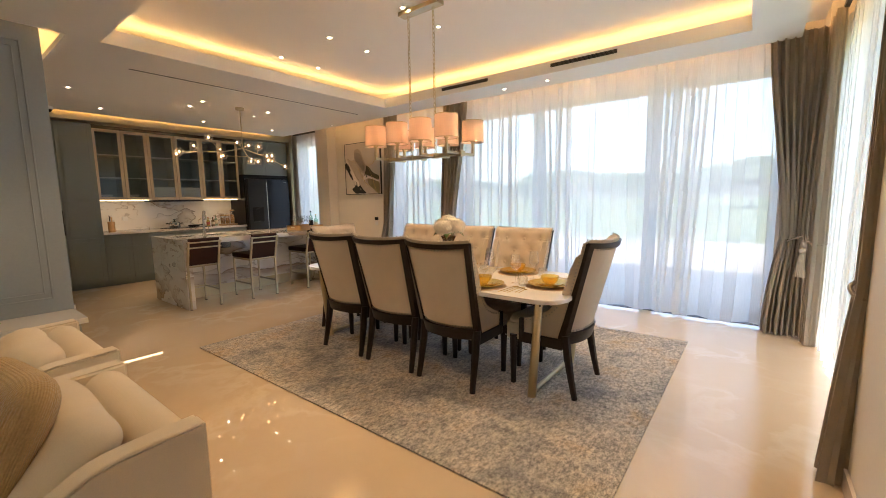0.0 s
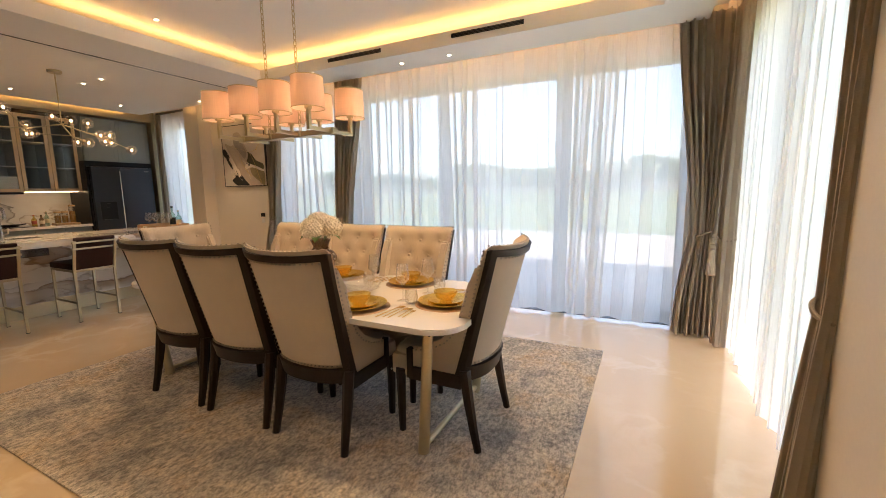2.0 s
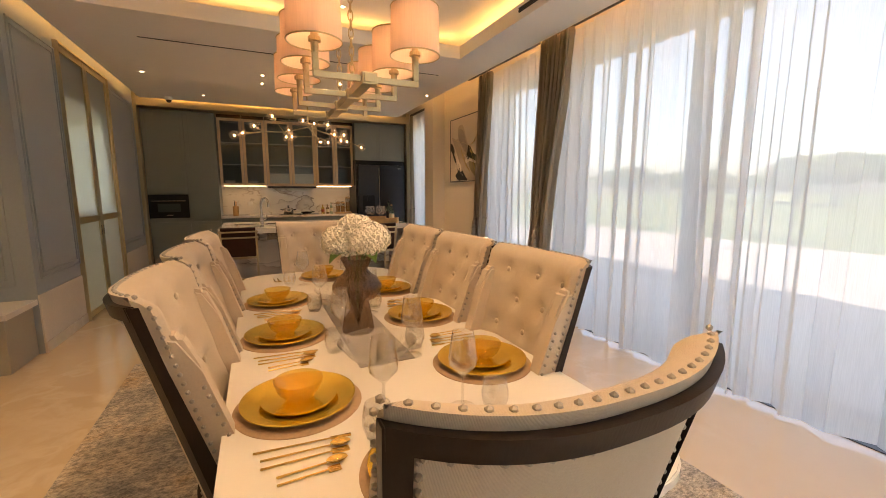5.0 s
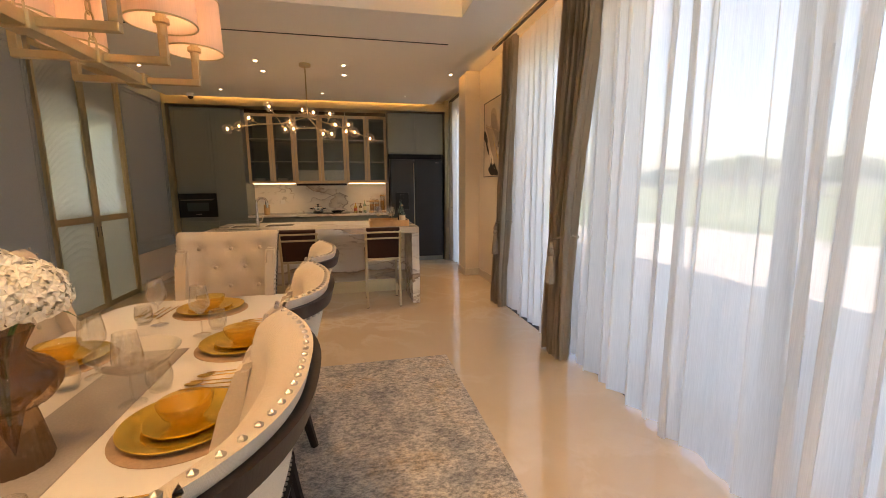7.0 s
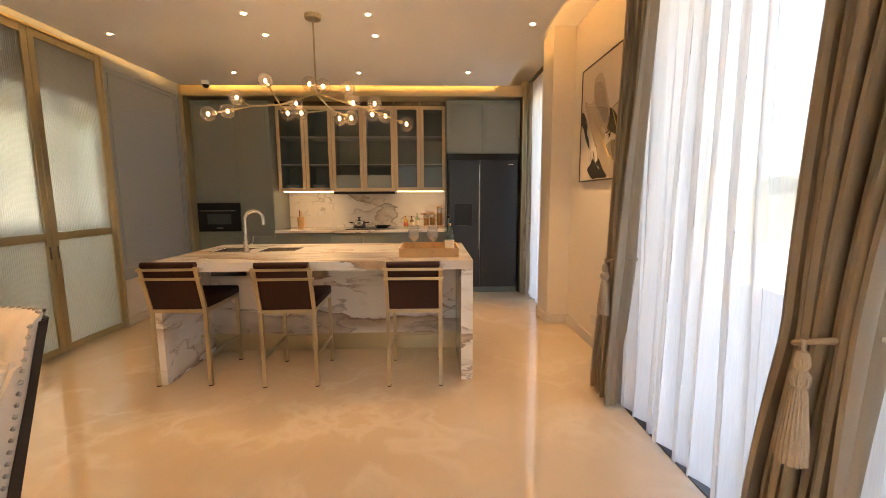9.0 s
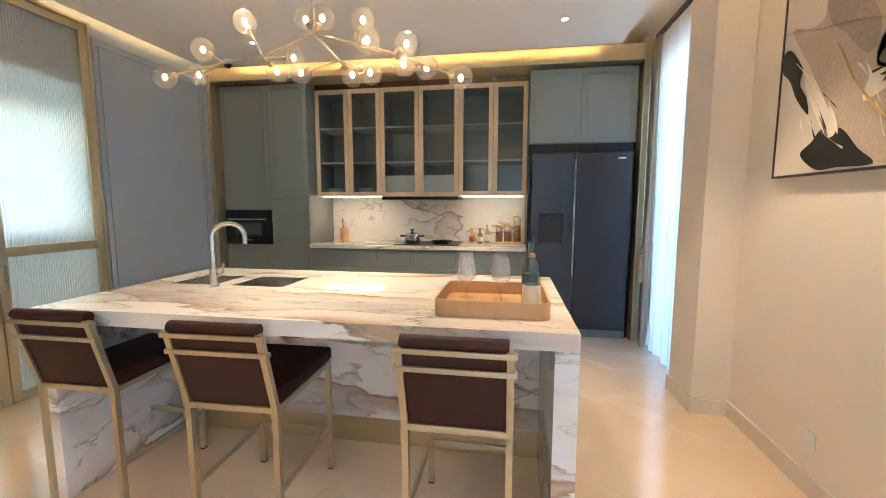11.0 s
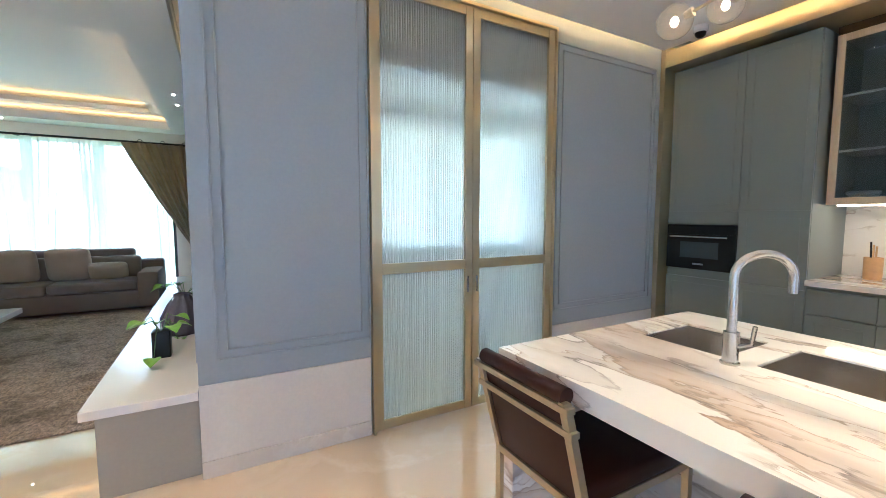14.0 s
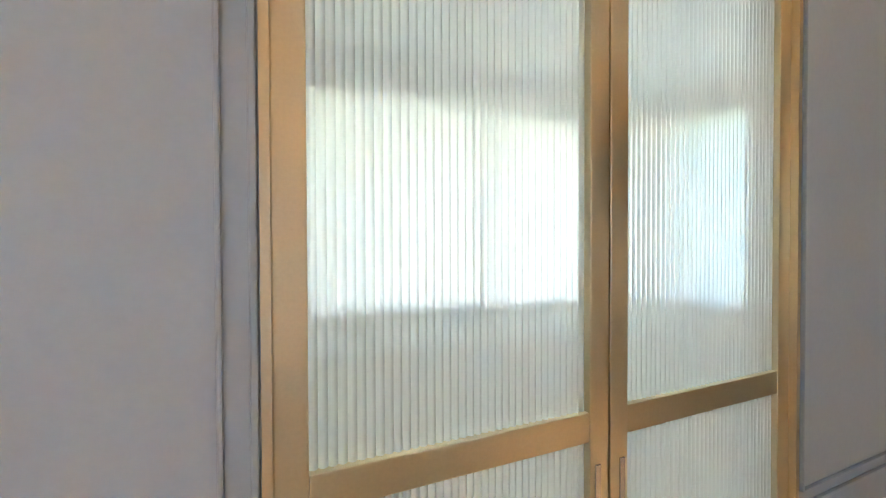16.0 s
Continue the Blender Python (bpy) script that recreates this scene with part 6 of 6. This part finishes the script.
def tub_chair(x, y, turn):
    """Cream armchair whose arms are level with its back and slope down to the front; its back is towards +y."""
    c = thing("armchair", "cream upholstered armchair with sloping arms and loose cushions", "armchair", pose(x, y, 0, 0, 0, turn), "cream armchairs")
    w, d, hb = 0.40, 0.82, 0.615
    part("base", box(-w, w, -d, -0.02, 0.06, 0.30, 0.02), M_BOUCLE, c, "", True)
    part("seat_cushion", cushion(0.77, 0.68, 0.17), M_BOUCLE, c, "plump seat cushion", True).matrix_basis = pose(0, -0.47, 0.36)
    bm = bmesh.new()
    prof = [(0.0, 0.06), (0.0, 0.50)] + [(-0.085 + 0.085 * math.cos(a), 0.515 + 0.085 * math.sin(a)) for a in [math.pi * k / 12 for k in range(13)]] + [(-0.185, 0.30), (-0.185, 0.06)]
    lo = [bm.verts.new((-w + 0.012, py, pz)) for py, pz in prof]
    hi = [bm.verts.new((w - 0.012, py, pz)) for py, pz in prof]
    bm.faces.new(lo)
    bm.faces.new(hi)
    for i in range(len(prof)):
        j = (i + 1) % len(prof)
        bm.faces.new((lo[i], lo[j], hi[j], hi[i]))
    bmesh.ops.recalc_face_normals(bm, faces=bm.faces[:])
    part("back", bm, M_BOUCLE, c, "rolled padded back", True)
    pil = cushion(0.70, 0.46, 0.21)
    for v in pil.verts:
        q = noise.noise(v.co * 5 + Vector((x, 0, 0)))
        v.co += Vector((0.02 * q, 0.02 * q, 0.018 * noise.noise(v.co * 9)))
    part("back_cushion", pil, M_BOUCLE, c, "big loose back cushion", True).matrix_basis = pose(0.02, -0.37, 0.485, 46, 0, 0)
    for s in (-1, 1):
        bm = bmesh.new()
        prof = [(0.0, 0.06), (0.0, hb), (-0.25, hb - 0.01), (-0.32, hb - 0.025), (-0.40, hb - 0.07), (-0.62, 0.44), (-0.70, 0.41), (-0.83, 0.40), (-0.84, 0.38), (-0.84, 0.06)]
        lo = [bm.verts.new((s * (w - 0.015), py, pz)) for py, pz in prof]
        hi = [bm.verts.new((s * (w + 0.08), py, pz)) for py, pz in prof]
        bm.faces.new(lo)
        bm.faces.new(hi)
        for i in range(len(prof)):
            j = (i + 1) % len(prof)
            bm.faces.new((lo[i], lo[j], hi[j], hi[i]))
        bmesh.ops.recalc_face_normals(bm, faces=bm.faces[:])
        bmesh.ops.bevel(bm, geom=bm.edges[:], offset=0.012, segments=3, affect="EDGES")
        arm = part("arm", bm, M_BOUCLE, c, "sloping arm", True)
        seam = [(s * (w + 0.074), py - (0.012 if k == 0 else 0), pz - 0.004) for k, (py, pz) in enumerate(prof[1:8])]
        part("piping", tube(seam, 0.005, 6), M_BOUCLE, arm, "", True)
        part("foot", lathe([(0, 0), (0.02, 0), (0.026, 0.06), (0, 0.06)], 12, None, (s * 0.38, -0.08, 0)), M_DARK, c)
        part("foot", lathe([(0, 0), (0.02, 0), (0.026, 0.06), (0, 0.06)], 12, None, (s * 0.38, -0.76, 0)), M_DARK, c)
    return c


tub_chair(-1.765, 0.93, 0)
tub_chair(-2.89, 0.97, 0)


def knit_cushion():
    """Square cushion with raised rows of knitted loops on its faces."""
    bm = cushion(0.50, 0.50, 0.17, n=30)
    for v in bm.verts:
        if abs(v.co.z) > 0.02:
            v.co.z += math.copysign(0.004 * math.sin(v.co.y * 210), v.co.z)
    return bm


solo("throw_cushion", knit_cushion(), M_KNIT, "mustard knitted throw cushion on an armchair", "cushion", "throw cushions", m=pose(-1.745, 0.455, 0.60, 64, 0, 8), smooth=True)
solo("throw_cushion", cushion(0.48, 0.48, 0.17), M_TANCUSH, "tan throw cushion on an armchair", "cushion", "throw cushions", m=pose(-2.98, 0.44, 0.585, 66, 0, 8), smooth=True)

con = thing("console_unit", "low console with a marble top along the panelled wall", "console")
part("body", box(-4.522, -4.10, -3.60, 1.12, 0.0, 0.415, 0.003), mat("pale_taupe_lacquer", (0.36, 0.34, 0.29), 0.4, vary=0.04, bump=0.01), con, "pale taupe lacquered body")
part("top", box(-4.522, -4.05, -3.64, 1.158, 0.415, 0.46, 0.004), M_TABLE, con, "pale marble top")
for y in (-2.4, -1.2, 0.0):
    part("front_gap", box(-4.10, -4.098, y - 0.002, y + 0.002, 0.02, 0.395), M_BLACK, con)


def pot_plant(x, y, z, s):
    p = thing("potted_plant", "trailing green plant in a square dark pot", "plant", Matrix.Translation((x, y, z)), "potted plants")
    part("pot", prism(rounded(-0.05 * s, 0.05 * s, -0.05 * s, 0.05 * s, 0.012 * s, 4), 0.0, 0.17 * s, 0.004), M_BLACK, p, "dark glazed pot", True)
    for k in range(9):
        a = k * 40 + random.uniform(-10, 10)
        r, h = random.uniform(0.08, 0.17) * s, random.uniform(0.16, 0.30) * s
        if k in (2, 6):
            r, h = 0.20 * s, 0.05 * s
        tip = Vector((r * math.cos(radians(a)), r * math.sin(radians(a)), h))
        st2 = part("stem", tube([(0, 0, 0.15 * s), (tip.x * 0.5, tip.y * 0.5, max(h, 0.2 * s) + 0.02), tip], 0.0025, 5), M_LEAF, p)

        def lf(u, v, a=a, tip=tip):
            w = 0.045 * s * math.sin(math.pi * min(1, (u * 0.97 + 0.03)) ** 0.8) * (2 * v - 1)
            return tip + pose(0, 0, 0, 0, 0, a) @ Vector((0.085 * s * u, w, -0.03 * s * u * u + abs(w) * 0.35))
        part("leaf", sheet(lf, 7, 4), M_BRIGHTLEAF, st2, "heart-shaped bright green leaf", True)
    return p


pot_plant(-4.30, 0.42, 0.46, 1.0)
pot_plant(-4.36, -0.75, 0.46, 1.1)
solo("glass_vase", lathe([(0, 0), (0.08, 0), (0.13, 0.06), (0.14, 0.14), (0.09, 0.25), (0.05, 0.30), (0.055, 0.32), (0.045, 0.32), (0.08, 0.24), (0.125, 0.14), (0.07, 0.02), (0, 0.02)], 40, ribs=10, rib=0.06), mat("purple_glass", (0.10, 0.09, 0.12), 0.08, vary=0.15, bump=0.05), "dark dimpled glass vase on the console", "vase", m=pose(-4.38, -0.12, 0.45), smooth=True)
tv = thing("television", "large black flat television standing over the console", "television", Matrix.Translation((-4.44, -1.9, 0.461)))
part("screen", box(-0.02, 0.02, -0.72, 0.72, 0.09, 0.92, 0.004), M_BLACK, tv)
for y in (-0.4, 0.4):
    part("foot", box(-0.06, 0.10, y - 0.02, y + 0.02, 0.0, 0.09, 0.004), M_BLACK, tv)

M_LRUG = fabric_mottle("brown_mottled_rug", (0.20, 0.155, 0.115), (0.42, 0.335, 0.26), (0.30, 0.22, 0.14))
solo("area_rug", box(-3.95, -0.2, -3.75, 0.25, 0.0, 0.012, 0.004), M_LRUG, "distressed brown area rug in the living area", "rug")
ct = thing("coffee_table", "low pale marble coffee table on a dark base", "coffee table", pose(-1.75, -1.9, 0.012))
part("top", box(-0.95, 0.95, -0.75, 0.75, 0.27, 0.33, 0.01), M_TABLE, ct, "thick pale marble top")
part("base", box(-0.7, 0.7, -0.5, 0.5, 0.0, 0.27, 0.006), M_DARK, ct)

sofa = thing("sofa", "long taupe sofa with wide arms in front of the window", "sofa", Matrix.Translation((0, -3.62, 0.0)))
X0, X1 = -3.85, -0.4
part("base", box(X0, X1, -0.92, -0.02, 0.05, 0.30, 0.03), M_SOFA, sofa, "", True)
part("back", box(X0, X1, -0.95, -0.70, 0.05, 0.68, 0.05), M_SOFA, sofa, "", True)
for xa in (X0, X1 - 0.26):
    part("arm", box(xa, xa + 0.26, -0.92, 0.0, 0.05, 0.56, 0.05), M_SOFA, sofa, "wide padded arm", True)
n = 3
wd = (X1 - X0 - 0.52) / n
for k in range(n):
    xa = X0 + 0.26 + k * wd
    part("seat_cushion", box(xa + 0.005, xa + wd - 0.005, -0.72, 0.0, 0.30, 0.44, 0.05, segs=3), M_SOFA, sofa, "", True)
    part("back_cushion", box(xa + 0.02, xa + wd - 0.02, -0.74, -0.50, 0.44, 0.76, 0.07, segs=3), M_SOFA, sofa, "", True)
    part("headrest", box(xa + 0.10, xa + wd - 0.10, -0.86, -0.66, 0.70, 0.86, 0.06, segs=3), M_SOFA, sofa, "", True)
for x, y, r, w in ((-2.78, -4.02, 74, 0.5), (-2.20, -4.05, 72, 0.5), (-1.75, -4.05, 72, 0.5), (-3.22, -3.98, 66, 0.46)):
    solo("sofa_cushion", cushion(w, w * (0.55 if x < -3 else 0.95), 0.16), M_CUSHION, "sand-coloured scatter cushion on the sofa", "cushion", "sofa cushions", m=pose(x, y, 0.44 + w * (0.28 if x < -3 else 0.47), r, 0, random.uniform(-6, 6)), smooth=True)

sheer("sheer_curtain", (-3.95, -4.72, 0), (-0.25, -4.72, 0), 2.52, seed=30.0)
rod = thing("curtain_rod", "black curtain rod across the living-room window", "curtain rod")
part("rod", tube([(-4.5, -4.66, 2.54), (0.2, -4.66, 2.54)], 0.016, 12), M_BLACK, rod, "", True)
for x in (-4.4, -2.1, 0.1):
    part("bracket", box(x - 0.01, x + 0.01, -4.90, -4.65, 2.53, 2.55), M_BLACK, rod)


def swag(u, v):
    z = 2.52 - v * 1.90
    t = v
    left, right = -4.46, -3.35
    r = right + (left + 0.10 - right) * (t ** 1.1)
    x = left + (r - left) * u
    ph = 2 * math.pi * 8 * u
    return Vector((x, -4.60 + 0.04 * math.sin(ph), z - 0.35 * (1 - u) * 0 + 0.0))


bm = sheet(swag, 90, 24)
bmesh.ops.solidify(bm, geom=bm.faces[:], thickness=0.004)
sw = thing("curtain", "brown drape swept aside by the living-room window", "curtain", group="taupe drapes")
part("cloth", bm, M_BROWNDRAPE, sw, "swept brown cloth", True)
bm = sheet(lambda u, v: Vector((-4.46 + 0.13 * u, -4.60 + 0.04 * math.sin(2 * math.pi * 3 * u), 0.62 - 0.605 * v)), 40, 8)
bmesh.ops.solidify(bm, geom=bm.faces[:], thickness=0.004)
part("lower_cloth", bm, M_BROWNDRAPE, sw, "", True)
for x in (-4.2, -3.9, -3.6):
    part("eyelet", tube([(x + 0.03 * math.cos(a), -4.58, 2.54 + 0.03 * math.sin(a)) for a in [2 * math.pi * k / 16 for k in range(16)]], 0.006, 6, closed=True), M_BLACK, sw)

# ---- pantry behind the sliding doors ----
ps = thing("pantry_counter", "white pantry counter under the window", "counter")
part("body", box(-8.6, -4.95, -1.15, -0.62, 0.0, 0.86, 0.003), mat("cream_cupboard_lacquer", (0.84, 0.79, 0.70), 0.4, vary=0.04, bump=0.01), ps)
part("top", box(-8.6, -4.95, -1.15, -0.58, 0.86, 0.90, 0.004), M_TABLE, ps, "pale stone worktop")


# Blinds assumed here, added to soften and spread light reaching the reeded doors.
bl = thing("window_blind", "plain white blind, assumed, to soften the pantry daylight", "blind", group="pantry blinds")
part("cloth", box(-8.68, -4.92, -1.19, -1.187, 0.96, 2.42), M_BLIND, bl)
part("roller", tube([(-8.68, -1.17, 2.44), (-4.92, -1.17, 2.44)], 0.025, 12), M_WHITE, bl, "", True)
bl = thing("window_blind", "plain white blind, assumed, to soften the pantry daylight", "blind", group="pantry blinds")
part("cloth", box(-8.94, -8.937, -0.98, 0.78, 0.96, 2.42), M_BLIND, bl)
part("roller", tube([(-8.92, -0.98, 2.44), (-8.92, 0.78, 2.44)], 0.025, 12), M_WHITE, bl, "", True)


# ---- far trees ----
def tree(x, y, h, r, seed):
    random.seed(seed)
    t = thing("tree", "broad leafy green tree beyond the lawn", "tree", Matrix.Translation((x, y, -0.5)), "garden trees")
    part("trunk", tube([(0, 0, 0), (0.1, 0, h * 0.3), (0.0, 0.15, h * 0.6)], [0.22, 0.16, 0.08], 8), M_DARK, t, "", True)
    bm = bmesh.new()
    for k in range(5):
        a = k * 1.3
        tube([(0, 0, h * 0.35), (r * 0.5 * math.cos(a), r * 0.5 * math.sin(a), h * 0.6)], [0.08, 0.03], 6, bm)
    part("limb", bm, M_DARK, t)
    bm = bmesh.new()
    for k in range(650):
        a, b = random.uniform(0, 2 * math.pi), random.uniform(-0.7, 1.0)
        q = math.sqrt(max(0, 1 - b * b)) * random.uniform(0.55, 1.05)
        lump = 1 + 0.25 * math.sin(3 * a + seed) + 0.15 * math.sin(7 * b + seed)
        c = Vector((r * q * math.cos(a) * lump, r * q * math.sin(a) * lump, h * 0.66 + h * 0.32 * b * random.uniform(0.8, 1.0)))
        s = random.uniform(0.22, 0.5)
        m = Matrix.Translation(c) @ pose(0, 0, 0, random.uniform(0, 180), random.uniform(0, 180), random.uniform(0, 180))
        v = [bm.verts.new(m @ Vector(w)) for w in ((-s, -s * 0.6, 0), (s, -s * 0.5, 0.1), (s * 0.8, s * 0.7, 0), (-s * 0.7, s * 0.6, 0.12))]
        bm.faces.new(v)
    part("crown", bm, M_HEDGE, t, "uneven leafy crown")


for k in range(20):
    tree(-72 + 6.4 * k + (k * 37 % 5) * 0.5, 66 + (k * 53 % 7) * 2.6, 5.0 + (k * 29 % 5) * 0.5, 4.2 + (k % 3) * 0.6, k)
for k in range(8):
    tree(-46 + 9 * k, -62 - (k * 53 % 7) * 1.2, 6.0 + (k * 29 % 5) * 0.6, 3.0, 40 + k)
